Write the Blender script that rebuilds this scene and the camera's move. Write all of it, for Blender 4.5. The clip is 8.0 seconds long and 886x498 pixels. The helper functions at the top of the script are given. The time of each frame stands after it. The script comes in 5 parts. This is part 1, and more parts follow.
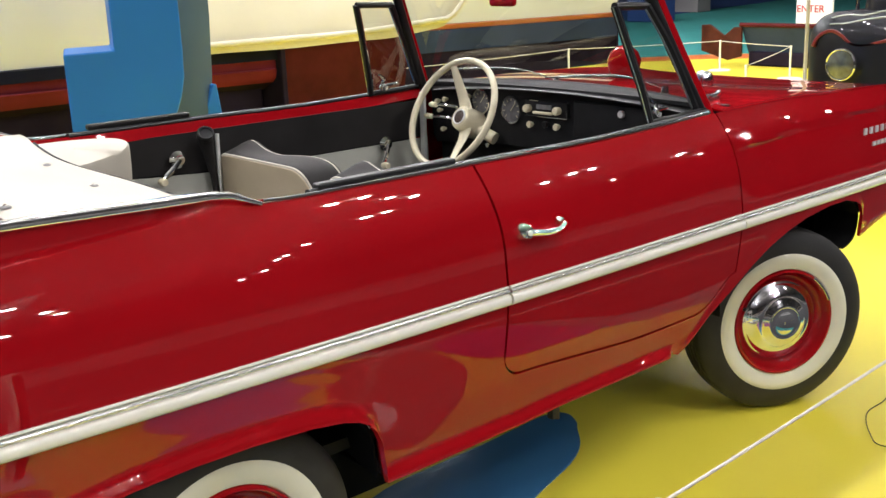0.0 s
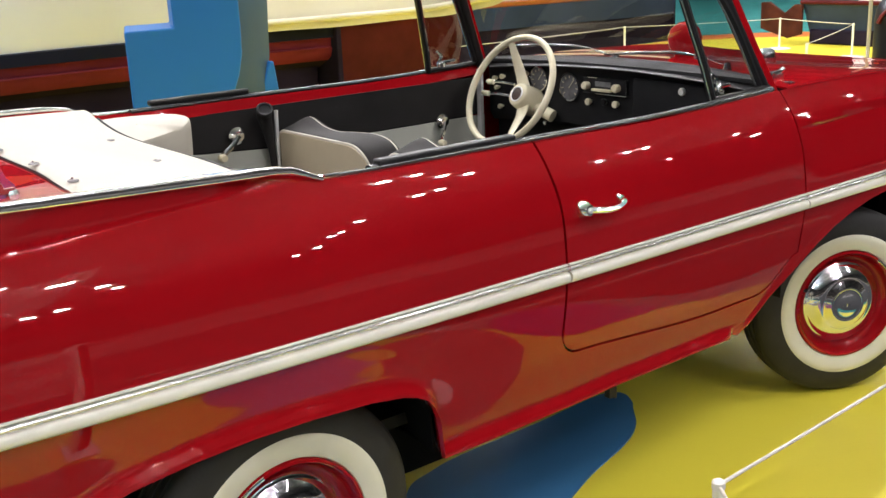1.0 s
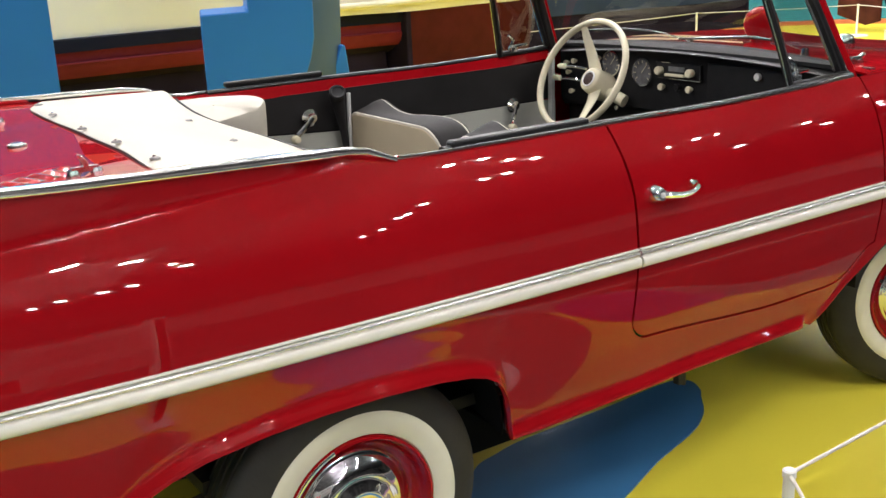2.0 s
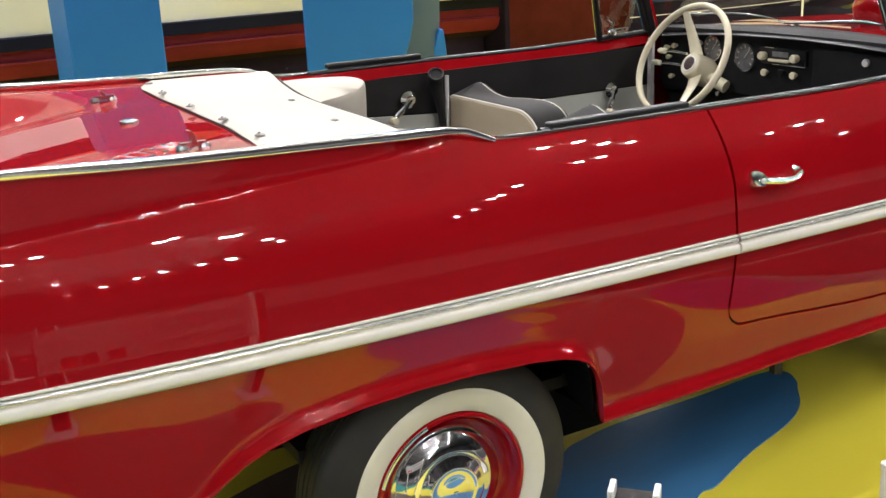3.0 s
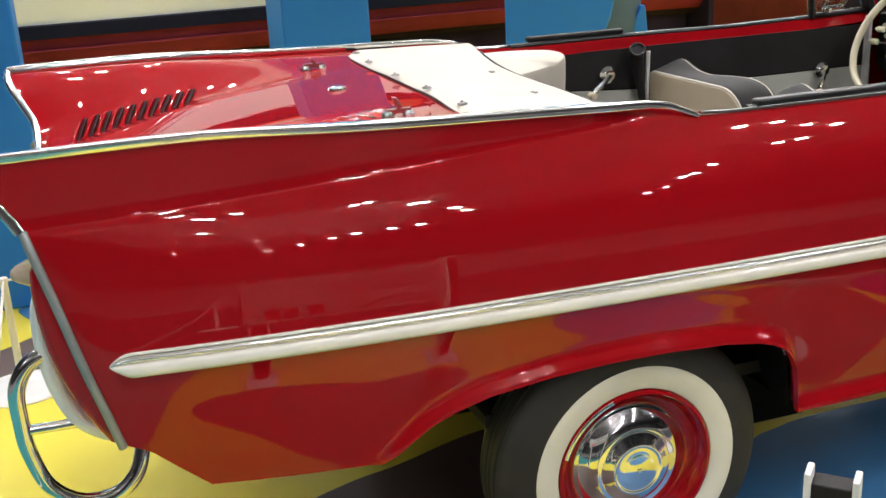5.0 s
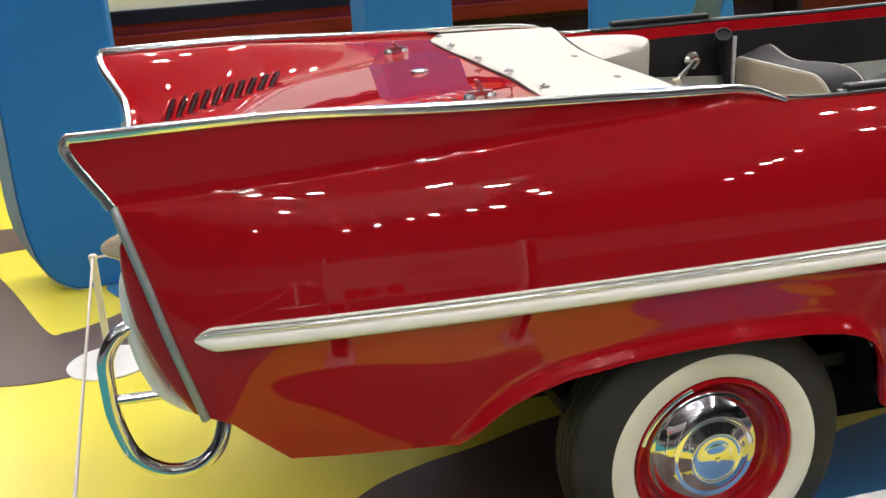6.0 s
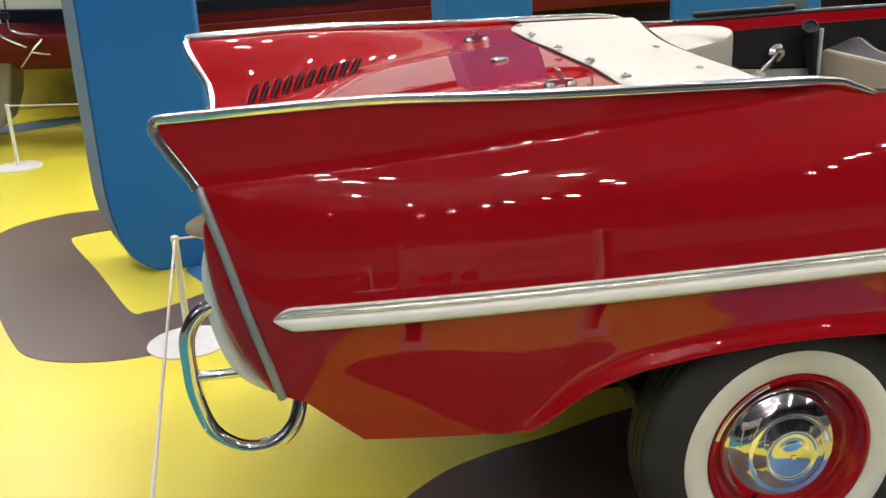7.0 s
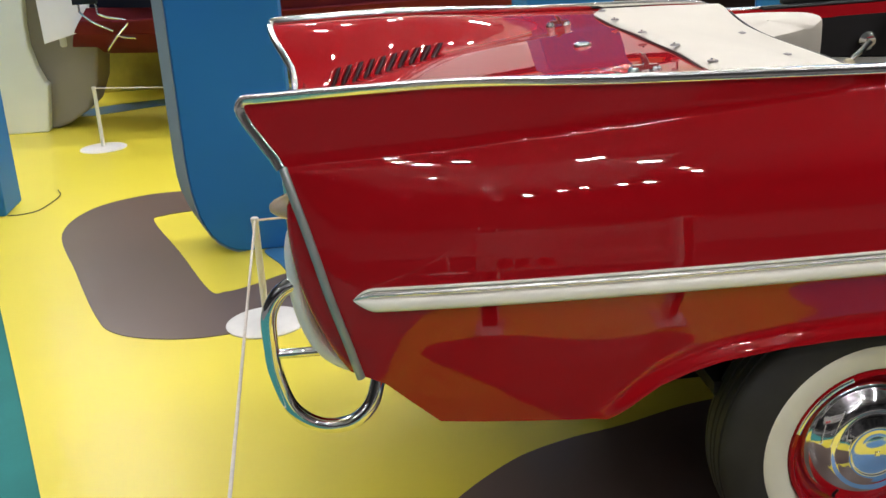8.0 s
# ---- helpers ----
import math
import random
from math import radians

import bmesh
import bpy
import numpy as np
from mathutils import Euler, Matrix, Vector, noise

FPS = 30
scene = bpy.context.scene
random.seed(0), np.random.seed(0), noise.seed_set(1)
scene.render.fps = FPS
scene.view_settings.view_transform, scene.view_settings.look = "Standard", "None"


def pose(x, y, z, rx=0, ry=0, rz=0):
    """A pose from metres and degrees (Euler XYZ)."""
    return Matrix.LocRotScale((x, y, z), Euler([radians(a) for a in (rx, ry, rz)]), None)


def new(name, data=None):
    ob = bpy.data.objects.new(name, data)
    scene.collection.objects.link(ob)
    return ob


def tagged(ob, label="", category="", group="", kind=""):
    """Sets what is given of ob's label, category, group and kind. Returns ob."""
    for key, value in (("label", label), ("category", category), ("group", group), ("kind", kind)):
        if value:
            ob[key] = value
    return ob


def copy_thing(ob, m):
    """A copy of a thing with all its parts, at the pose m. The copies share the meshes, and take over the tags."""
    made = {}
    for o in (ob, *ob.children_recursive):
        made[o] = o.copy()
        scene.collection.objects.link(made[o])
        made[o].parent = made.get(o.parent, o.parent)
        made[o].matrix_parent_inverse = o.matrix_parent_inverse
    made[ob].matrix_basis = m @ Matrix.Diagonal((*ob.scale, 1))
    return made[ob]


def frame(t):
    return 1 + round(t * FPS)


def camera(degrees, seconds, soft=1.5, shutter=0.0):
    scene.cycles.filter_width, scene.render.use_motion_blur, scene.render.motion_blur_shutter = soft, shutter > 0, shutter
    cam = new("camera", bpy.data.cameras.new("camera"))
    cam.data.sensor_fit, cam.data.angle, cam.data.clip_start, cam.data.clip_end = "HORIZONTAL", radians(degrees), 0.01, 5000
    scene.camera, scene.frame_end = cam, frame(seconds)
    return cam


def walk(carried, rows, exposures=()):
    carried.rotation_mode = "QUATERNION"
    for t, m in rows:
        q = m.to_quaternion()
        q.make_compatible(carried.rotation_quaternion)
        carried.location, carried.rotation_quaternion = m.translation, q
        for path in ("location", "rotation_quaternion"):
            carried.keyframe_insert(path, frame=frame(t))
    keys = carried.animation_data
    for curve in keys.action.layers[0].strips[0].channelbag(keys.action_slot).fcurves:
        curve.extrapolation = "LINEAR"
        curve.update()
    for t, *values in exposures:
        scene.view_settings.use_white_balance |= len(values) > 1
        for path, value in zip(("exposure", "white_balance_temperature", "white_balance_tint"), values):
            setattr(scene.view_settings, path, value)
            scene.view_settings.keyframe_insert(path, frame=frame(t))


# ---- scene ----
# --- camera and its path: a slow pan from the driver's side towards the tail ---
cam = camera(45.6, 8.0, soft=1.5)
PATH = [
    (0.0, -0.9079, -2.5049, 1.5055, -40.381, -15.027, -2.202),
    (0.5, -0.9144, -2.4999, 1.5022, -38.935, -15.476, -2.317),
    (1.0, -0.9214, -2.4922, 1.4992, -37.458, -16.033, -2.474),
    (2.5, -0.9558, -2.5013, 1.4898, -31.401, -16.841, -2.604),
    (3.0, -0.9650, -2.5107, 1.4855, -28.581, -17.097, -2.747),
    (3.5, -0.9740, -2.5074, 1.4831, -25.688, -17.300, -2.853),
    (4.0, -0.9816, -2.5126, 1.4793, -22.590, -17.470, -3.085),
    (4.5, -0.9883, -2.5166, 1.4786, -20.264, -17.548, -3.111),
    (6.0, -1.0003, -2.5277, 1.4650, -13.617, -18.149, -3.427),
    (6.5, -1.0071, -2.5276, 1.4630, -11.623, -18.259, -3.672),
    (7.0, -1.0112, -2.5385, 1.4587, -9.447, -18.354, -3.361),
    (7.5, -1.0190, -2.5446, 1.4542, -7.373, -18.497, -3.405),
    (8.0, -1.0281, -2.5410, 1.4512, -5.305, -18.753, -3.509),
]
walk(cam, [(t, pose(x, y, z, 90 + pitch, 0, yaw) @ pose(0, 0, 0, 0, 0, roll)) for t, x, y, z, yaw, pitch, roll in PATH],
     exposures=[(0.0, 0.15), (2.5, 0.14), (4.5, 0.13), (6.0, 0.02), (7.5, -0.18), (8.0, -0.25)])

# --- light: a dim hall, lit by its rows of ceiling lamps ---
world = bpy.data.worlds.new("hall_air")
scene.world = world
world.use_nodes = True
world.node_tree.nodes["Background"].inputs[0].default_value = (0.9, 0.95, 1.0, 1)
world.node_tree.nodes["Background"].inputs[1].default_value = 0.02
LAMP = 930.0


# --- materials ---
def mat(name, color, rough=0.5, metal=0.0, coat=0.0, vary=0.12, scale=6.0, bump=0.0, bscale=80.0, rvary=0.1, spec=0.5, trans=0.0, emit=0.0,
        color2=None, fine=0.0):
    m = bpy.data.materials.new(name)
    m.use_nodes = True
    nt = m.node_tree
    b = nt.nodes["Principled BSDF"]
    b.inputs["Metallic"].default_value = metal
    b.inputs["Coat Weight"].default_value = coat
    b.inputs["Coat Roughness"].default_value = 0.006
    b.inputs["Specular IOR Level"].default_value = spec
    b.inputs["Transmission Weight"].default_value = trans
    if emit:
        b.inputs["Emission Color"].default_value = (*color, 1)
        b.inputs["Emission Strength"].default_value = emit
    tc = nt.nodes.new("ShaderNodeTexCoord")
    n = nt.nodes.new("ShaderNodeTexNoise")
    n.inputs["Scale"].default_value = scale
    n.inputs["Detail"].default_value = 6
    nt.links.new(tc.outputs["Object"], n.inputs["Vector"])
    r = nt.nodes.new("ShaderNodeValToRGB")
    r.color_ramp.elements[0].position, r.color_ramp.elements[1].position = 0.3, 0.7
    lo = color2 or [c * (1 - vary) for c in color]
    hi = [min(1, c * (1 + vary)) for c in color]
    r.color_ramp.elements[0].color = (*lo, 1)
    r.color_ramp.elements[1].color = (*hi, 1)
    nt.links.new(n.outputs["Fac"], r.inputs[0])
    last = r.outputs[0]
    if fine:
        n3 = nt.nodes.new("ShaderNodeTexNoise")
        n3.inputs["Scale"].default_value = bscale * 2
        nt.links.new(tc.outputs["Object"], n3.inputs["Vector"])
        mx = nt.nodes.new("ShaderNodeMixRGB")
        mx.blend_type = "OVERLAY"
        mx.inputs[0].default_value = fine
        nt.links.new(last, mx.inputs[1])
        nt.links.new(n3.outputs["Fac"], mx.inputs[2])
        last = mx.outputs[0]
    nt.links.new(last, b.inputs["Base Color"])
    mr = nt.nodes.new("ShaderNodeMapRange")
    mr.inputs[3].default_value, mr.inputs[4].default_value = max(0.0, rough * (1 - rvary)), min(1, rough * (1 + rvary))
    nt.links.new(n.outputs["Fac"], mr.inputs[0])
    nt.links.new(mr.outputs[0], b.inputs["Roughness"])
    if bump:
        n2 = nt.nodes.new("ShaderNodeTexNoise")
        n2.inputs["Scale"].default_value = bscale
        n2.inputs["Detail"].default_value = 4
        nt.links.new(tc.outputs["Object"], n2.inputs["Vector"])
        bp = nt.nodes.new("ShaderNodeBump")
        bp.inputs["Strength"].default_value = bump
        bp.inputs["Distance"].default_value = 0.002
        nt.links.new(n2.outputs["Fac"], bp.inputs["Height"])
        nt.links.new(bp.outputs[0], b.inputs["Normal"])
    return m


RED = mat("red_car_paint", (0.338, 0.0042, 0.0085), 0.5, coat=1.0, vary=0.05, scale=2.0, spec=0.0, bump=0.07, bscale=11)
# the lacquer is not perfectly flat, so mirrored shapes waver a little
_b = RED.node_tree.nodes["Principled BSDF"]
RED.node_tree.links.new(RED.node_tree.nodes["Bump"].outputs[0], _b.inputs["Coat Normal"])
_b.inputs["Coat Roughness"].default_value = 0.012
CHROME = mat("chrome", (0.82, 0.83, 0.84), 0.07, metal=1.0, vary=0.05, scale=30, rvary=0.6)
SATIN = mat("satin_aluminium", (0.84, 0.84, 0.83), 0.30, metal=0.4, vary=0.08, scale=25, bump=0.05)
BUMPER_METAL = mat("satin_bumper_aluminium", (0.92, 0.91, 0.89), 0.30, metal=0.15, vary=0.03, scale=20, rvary=0.1)
EDGE_METAL = mat("dull_edge_metal", (0.34, 0.37, 0.36), 0.42, metal=0.5, vary=0.1, scale=25)
STEEL_TRIM = mat("grey_tail_trim", (0.55, 0.60, 0.60), 0.25, metal=1.0, vary=0.08, scale=20)
RAIL_METAL = mat("bright_rail_metal", (0.88, 0.88, 0.87), 0.17, metal=1.0, vary=0.03, scale=20)
TRIM_METAL = mat("bright_moulding_metal", (0.90, 0.89, 0.86), 0.20, metal=0.75, vary=0.04, scale=25)
GROOVE = mat("grey_moulding_groove", (0.28, 0.27, 0.27), 0.5, vary=0.1, scale=20)
IVORY_TRIM = mat("ivory_trim_paint", (0.90, 0.88, 0.78), 0.3, coat=0.5, vary=0.04, scale=12)
WHITE_VINYL = mat("white_vinyl_cover", (0.52, 0.487, 0.408), 0.55, vary=0.04, scale=5, bump=0.25, bscale=220, fine=0.06)
CREAM_VINYL = mat("cream_seat_vinyl", (0.50, 0.42, 0.29), 0.5, vary=0.06, scale=7, bump=0.2, bscale=200)
GREY_VINYL = mat("grey_seat_vinyl", (0.020, 0.018, 0.018), 0.65, vary=0.12, scale=9, bump=0.25, bscale=240, spec=0.2)
BLACK_TRIM = mat("black_door_card", (0.015, 0.014, 0.014), 0.6, vary=0.2, scale=8, bump=0.25, bscale=260, spec=0.25)
GREY_CARD = mat("pale_grey_door_card", (0.42, 0.43, 0.38), 0.55, vary=0.06, scale=8, bump=0.2, bscale=200)
RUBBER = mat("tyre_rubber", (0.022, 0.021, 0.020), 0.62, vary=0.25, scale=14, bump=0.3, bscale=120)
SEAL = mat("black_rubber_seal", (0.009, 0.009, 0.010), 0.4, vary=0.2, scale=20, spec=0.35)
WHITEWALL = mat("whitewall_rubber", (0.78, 0.76, 0.62), 0.5, vary=0.05, scale=9, bump=0.08, bscale=150)
IVORY_PLASTIC = mat("ivory_steering_plastic", (0.78, 0.72, 0.52), 0.25, coat=0.4, vary=0.04, scale=15)
DASH = mat("black_crackle_dash", (0.015, 0.015, 0.016), 0.6, vary=0.2, scale=20, bump=0.4, bscale=350, spec=0.15)
WELL = mat("dark_underbody", (0.008, 0.008, 0.008), 0.9, vary=0.3, scale=10, bump=0.3, bscale=60, spec=0.08)
LOUVRE_SHADE = mat("shaded_red_slot", (0.030, 0.004, 0.006), 0.7, vary=0.2, scale=20, spec=0.1)
DIAL = mat("dial_face", (0.16, 0.16, 0.165), 0.3, coat=0.6, vary=0.35, scale=45)
BADGE = mat("dark_badge_enamel", (0.05, 0.03, 0.025), 0.45, vary=0.5, scale=90, spec=0.2)
LENS = mat("clear_lamp_glass", (0.96, 0.93, 0.70), 0.08, trans=0.6, vary=0.03)
COACH_RED = mat("coachline_red_paint", (0.15, 0.010, 0.012), 0.3, coat=0.4, vary=0.1)
RED_LENS = mat("red_lamp_glass", (0.35, 0.004, 0.008), 0.1, coat=1.0, vary=0.05)
YELLOW = mat("yellow_floor_vinyl", (0.82, 0.70, 0.062), 0.34, vary=0.05, scale=0.9, bump=0.05, bscale=40, rvary=0.25, fine=0.04)
YELLOW_SHADED = mat("yellow_board_darkened_for_shade", (0.40, 0.36, 0.06), 0.5, vary=0.35, scale=4, bump=0.1, bscale=20)
BROWN = mat("brown_floor_vinyl", (0.135, 0.093, 0.075), 0.36, vary=0.06, scale=1.5, bump=0.05, bscale=40, rvary=0.2)
BLUE_VINYL = mat("blue_floor_vinyl", (0.055, 0.20, 0.41), 0.32, vary=0.08, scale=1.5, bump=0.05, bscale=40)
ORANGE_VINYL = mat("orange_floor_vinyl", (0.62, 0.17, 0.05), 0.36, vary=0.08, scale=1.5)
PINK_VINYL = mat("plum_floor_vinyl", (0.22, 0.035, 0.16), 0.36, vary=0.08, scale=1.5)
HALL_FLOOR = mat("grey_concrete", (0.13, 0.12, 0.115), 0.6, vary=0.25, scale=0.5, bump=0.1, bscale=20)
TEAL = mat("teal_carpet", (0.035, 0.20, 0.19), 0.9, vary=0.12, scale=3, bump=0.5, bscale=300, spec=0.2, fine=0.2)
DARK_FLOOR = mat("dark_floor_for_reflections", (0.035, 0.034, 0.036), 0.9, vary=0.2, scale=3, bump=0.4, bscale=200, spec=0.2)
NAVY_CARPET = mat("navy_carpet", (0.02, 0.05, 0.16), 0.9, vary=0.15, scale=3, bump=0.4, bscale=200, spec=0.2)
BLUE_BOARD = mat("blue_painted_board", (0.022, 0.175, 0.50), 0.45, vary=0.05, scale=1.3, bump=0.06, bscale=60, spec=0.2)
WHITE_PAINT = mat("white_painted_metal", (0.80, 0.79, 0.75), 0.4, vary=0.04, scale=20)
ROPE = mat("white_elastic_cord", (0.72, 0.67, 0.60), 0.7, vary=0.08, scale=60, bump=0.4, bscale=400)
HULL_WHITE = mat("white_boat_gelcoat", (0.70, 0.71, 0.67), 0.3, coat=0.3, vary=0.05, scale=1.2, bump=0.03, bscale=6)
HULL_NAVY = mat("navy_boat_stripe", (0.008, 0.009, 0.020), 0.4, vary=0.2, scale=2, spec=0.1)
HULL_RED = mat("oxide_red_boat_bottom", (0.15, 0.018, 0.026), 0.55, vary=0.3, scale=2, bump=0.05, bscale=10, spec=0.06)
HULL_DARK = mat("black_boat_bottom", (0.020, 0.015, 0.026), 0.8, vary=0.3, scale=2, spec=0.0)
WOOD = mat("varnished_mahogany", (0.070, 0.010, 0.012), 0.4, vary=0.35, scale=3, spec=0.05)
DINGHY_BLUE = mat("slate_blue_boat_paint", (0.030, 0.046, 0.105), 0.5, vary=0.2, scale=2, spec=0.1)
RUDDER = mat("dark_brown_rudder_wood", (0.055, 0.015, 0.010), 0.5, vary=0.3, scale=6, spec=0.1)
HEADLAMP = mat("pale_headlamp_glass", (0.075, 0.085, 0.082), 0.12, coat=1.0, vary=0.35, scale=14)
TARP = mat("cream_boat_cover", (0.70, 0.66, 0.50), 0.6, vary=0.06, scale=1.5, bump=0.5, bscale=7)
ORANGE_PAINT = mat("orange_boat_stripe", (0.42, 0.11, 0.04), 0.35, vary=0.08, scale=2)
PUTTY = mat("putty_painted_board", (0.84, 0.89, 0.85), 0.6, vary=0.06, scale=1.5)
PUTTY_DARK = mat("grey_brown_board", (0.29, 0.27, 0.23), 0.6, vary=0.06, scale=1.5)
PAPER = mat("white_paper", (0.82, 0.83, 0.86), 0.7, vary=0.02)
BLACK_PAINT = mat("black_coach_paint", (0.008, 0.008, 0.013), 0.5, coat=0.3, vary=0.1, spec=0.1)
CONCRETE = mat("hall_wall_panel", (0.12, 0.115, 0.115), 0.8, vary=0.6, scale=0.22, color2=(0.018, 0.018, 0.019))
ROOF = mat("grey_roof_sheet", (0.12, 0.12, 0.12), 0.8, vary=0.5, scale=0.5)
ROOF_LIT = mat("roof_paled_for_light", (0.58, 0.57, 0.57), 0.8, vary=0.25, scale=0.35, color2=(0.26, 0.255, 0.255))
SIGN_BOARD = mat("off_white_sign_board", (0.29, 0.30, 0.29), 0.6, vary=0.06, scale=3)
BOARD_SIDE_SHEEN = mat("blue_board_greyed_by_sheen", (0.055, 0.105, 0.16), 0.5, vary=0.12, scale=2, spec=0.2)
BOARD_EDGE_LIT = mat("blue_board_edge_paled_by_light", (0.26, 0.34, 0.42), 0.5, vary=0.10, scale=3, spec=0.3)
INK = mat("dark_sign_ink", (0.22, 0.19, 0.19), 0.6, vary=0.05)
SIGN_RED = mat("red_sign_ink", (0.5, 0.02, 0.02), 0.6, vary=0.05)
GLOW = bpy.data.materials.new("lamp_tube_glow")
GLOW.use_nodes = True
GLOW.node_tree.nodes["Principled BSDF"].inputs["Emission Color"].default_value = (1.0, 0.97, 0.985, 1)
GLOW.node_tree.nodes["Principled BSDF"].inputs["Emission Strength"].default_value = LAMP
GLASS = bpy.data.materials.new("thin_glass")
GLASS.use_nodes = True
_nt = GLASS.node_tree
_nt.nodes.remove(_nt.nodes["Principled BSDF"])
_tr = _nt.nodes.new("ShaderNodeBsdfTransparent")
_tr.inputs[0].default_value = (0.75, 0.77, 0.76, 1)
_gl = _nt.nodes.new("ShaderNodeBsdfGlossy")
_gl.inputs["Roughness"].default_value = 0.02
_lw = _nt.nodes.new("ShaderNodeLayerWeight")
_lw.inputs[0].default_value = 0.5
_pw = _nt.nodes.new("ShaderNodeMath")
_pw.operation = "POWER"
_pw.inputs[1].default_value = 4.0
_nt.links.new(_lw.outputs["Facing"], _pw.inputs[0])
_fr = _nt.nodes.new("ShaderNodeMath")
_fr.operation = "MULTIPLY_ADD"
_fr.inputs[1].default_value, _fr.inputs[2].default_value = 0.5, 0.085
_nt.links.new(_pw.outputs[0], _fr.inputs[0])
_mx = _nt.nodes.new("ShaderNodeMixShader")
_nt.links.new(_fr.outputs[0], _mx.inputs[0])
_nt.links.new(_tr.outputs[0], _mx.inputs[1])
_nt.links.new(_gl.outputs[0], _mx.inputs[2])
_nt.links.new(_mx.outputs[0], _nt.nodes["Material Output"].inputs[0])


# --- mesh helpers ---
def thicken(me, t, offset=-1.0):
    """Gives a sheet an inner skin and a rim."""
    co = [v.co.copy() for v in me.vertices]
    no = [n.vector.copy() for n in me.vertex_normals]
    faces = [tuple(p.vertices) for p in me.polygons]
    n = len(co)
    verts = co + [c + m * t * offset for c, m in zip(co, no)]
    count = {}
    for f in faces:
        for i in range(len(f)):
            count.setdefault(frozenset((f[i], f[i - 1])), []).append((f[i - 1], f[i]))
    rim = [(b, a, a + n, b + n) for e in count.values() if len(e) == 1 for a, b in e]
    if offset > 0:
        rim = [f[::-1] for f in rim]
        faces = [f[::-1] for f in faces]
    out = bpy.data.meshes.new("mesh")
    out.from_pydata([tuple(v) for v in verts], [], faces + [tuple(i + n for i in f[::-1]) for f in faces] + rim)
    out.validate()
    return out


def finish(name, me, material, parent=None, label="", smooth=True, thick=0.0, bevel=0.0, offset=-1.0):
    if thick:
        me = thicken(me, thick, offset)
    mats = material if isinstance(material, (list, tuple)) else [material]
    for m in mats:
        me.materials.append(m)
    if smooth:
        me.polygons.foreach_set("use_smooth", [True] * len(me.polygons))
        me.set_sharp_from_angle(angle=radians(40))
    ob = new(name, me)
    if parent:
        ob.parent = parent
    if label:
        ob["label"] = label
    if bevel:
        b = ob.modifiers.new("bevel", "BEVEL")
        b.width, b.segments, b.limit_method, b.angle_limit = bevel, 3, "ANGLE", radians(35)
    return ob


def mesh_of(verts, faces):
    me = bpy.data.meshes.new("mesh")
    me.from_pydata([tuple(v) for v in verts], [], faces)
    bm = bmesh.new()
    bm.from_mesh(me)
    bmesh.ops.remove_doubles(bm, verts=bm.verts, dist=1e-6)
    bmesh.ops.recalc_face_normals(bm, faces=bm.faces)
    bm.to_mesh(me)
    bm.free()
    return me


def sheet(rows, close_u=False, close_v=False):
    """A mesh over rows of points."""
    nu, nv = len(rows), len(rows[0])
    verts = [p for r in rows for p in r]
    faces = []
    for i in range(nu - (0 if close_u else 1)):
        for j in range(nv - (0 if close_v else 1)):
            a, b = i, (i + 1) % nu
            c, d = j, (j + 1) % nv
            faces.append((a * nv + c, b * nv + c, b * nv + d, a * nv + d))
    me = bpy.data.meshes.new("mesh")
    me.from_pydata([tuple(v) for v in verts], [], faces)
    me.validate()
    return me


def facing(me, way):
    """Turns a sheet's faces so that they look towards way on the whole."""
    s = Vector((0, 0, 0))
    for p in me.polygons:
        s += p.normal * p.area
    if s.dot(Vector(way)) < 0:
        me.flip_normals()
    return me


def smooth_path(pts, n=8, closed=False):
    """Catmull-Rom through the points."""
    P = [Vector(p) for p in pts]
    out, N = [], len(P)
    for i in range(N if closed else N - 1):
        p0 = P[(i - 1) % N] if closed or i > 0 else P[0] * 2 - P[1]
        p1, p2 = P[i], P[(i + 1) % N]
        p3 = P[(i + 2) % N] if closed or i + 2 < N else P[-1] * 2 - P[-2]
        for k in range(n):
            t = k / n
            out.append(0.5 * ((2 * p1) + (p2 - p0) * t + (2 * p0 - 5 * p1 + 4 * p2 - p3) * t * t + (3 * p1 - p0 - 3 * p2 + p3) * t ** 3))
    if not closed:
        out.append(P[-1])
    return out


def sweep(path, section, closed=False, up=(0, 0, 1), scale=None):
    """Sweeps a closed section (a, b), a sideways and b upwards, along a path."""
    path = [Vector(p) for p in path]
    rows, n = [], len(path)
    for i, p in enumerate(path):
        d = (path[(i + 1) % n] - path[i - 1]) if closed else (path[min(i + 1, n - 1)] - path[max(i - 1, 0)])
        d.normalize()
        side = d.cross(Vector(up))
        if side.length < 1e-4:
            side = d.cross(Vector((0, 1, 0.01)))
        side.normalize()
        v = side.cross(d)
        k = scale(i / max(1, n - 1)) if scale else 1.0
        rows.append([p + side * a * k + v * b * k for a, b in section])
    m = len(section)
    verts = [p for r in rows for p in r]
    faces = []
    for i in range(n if closed else n - 1):
        for j in range(m):
            a, b = i, (i + 1) % n
            faces.append((a * m + j, b * m + j, b * m + (j + 1) % m, a * m + (j + 1) % m))
    if not closed:
        faces.append(tuple(range(m)))
        faces.append(tuple((n - 1) * m + j for j in reversed(range(m))))
    return mesh_of(verts, faces)


def ring(r, n=12, r2=None):
    return [(r * math.cos(2 * math.pi * k / n), (r2 or r) * math.sin(2 * math.pi * k / n)) for k in range(n)]


def tube(path, r, n=12, closed=False, up=(0, 0, 1), scale=None):
    return sweep(path, ring(r, n), closed, up, scale)


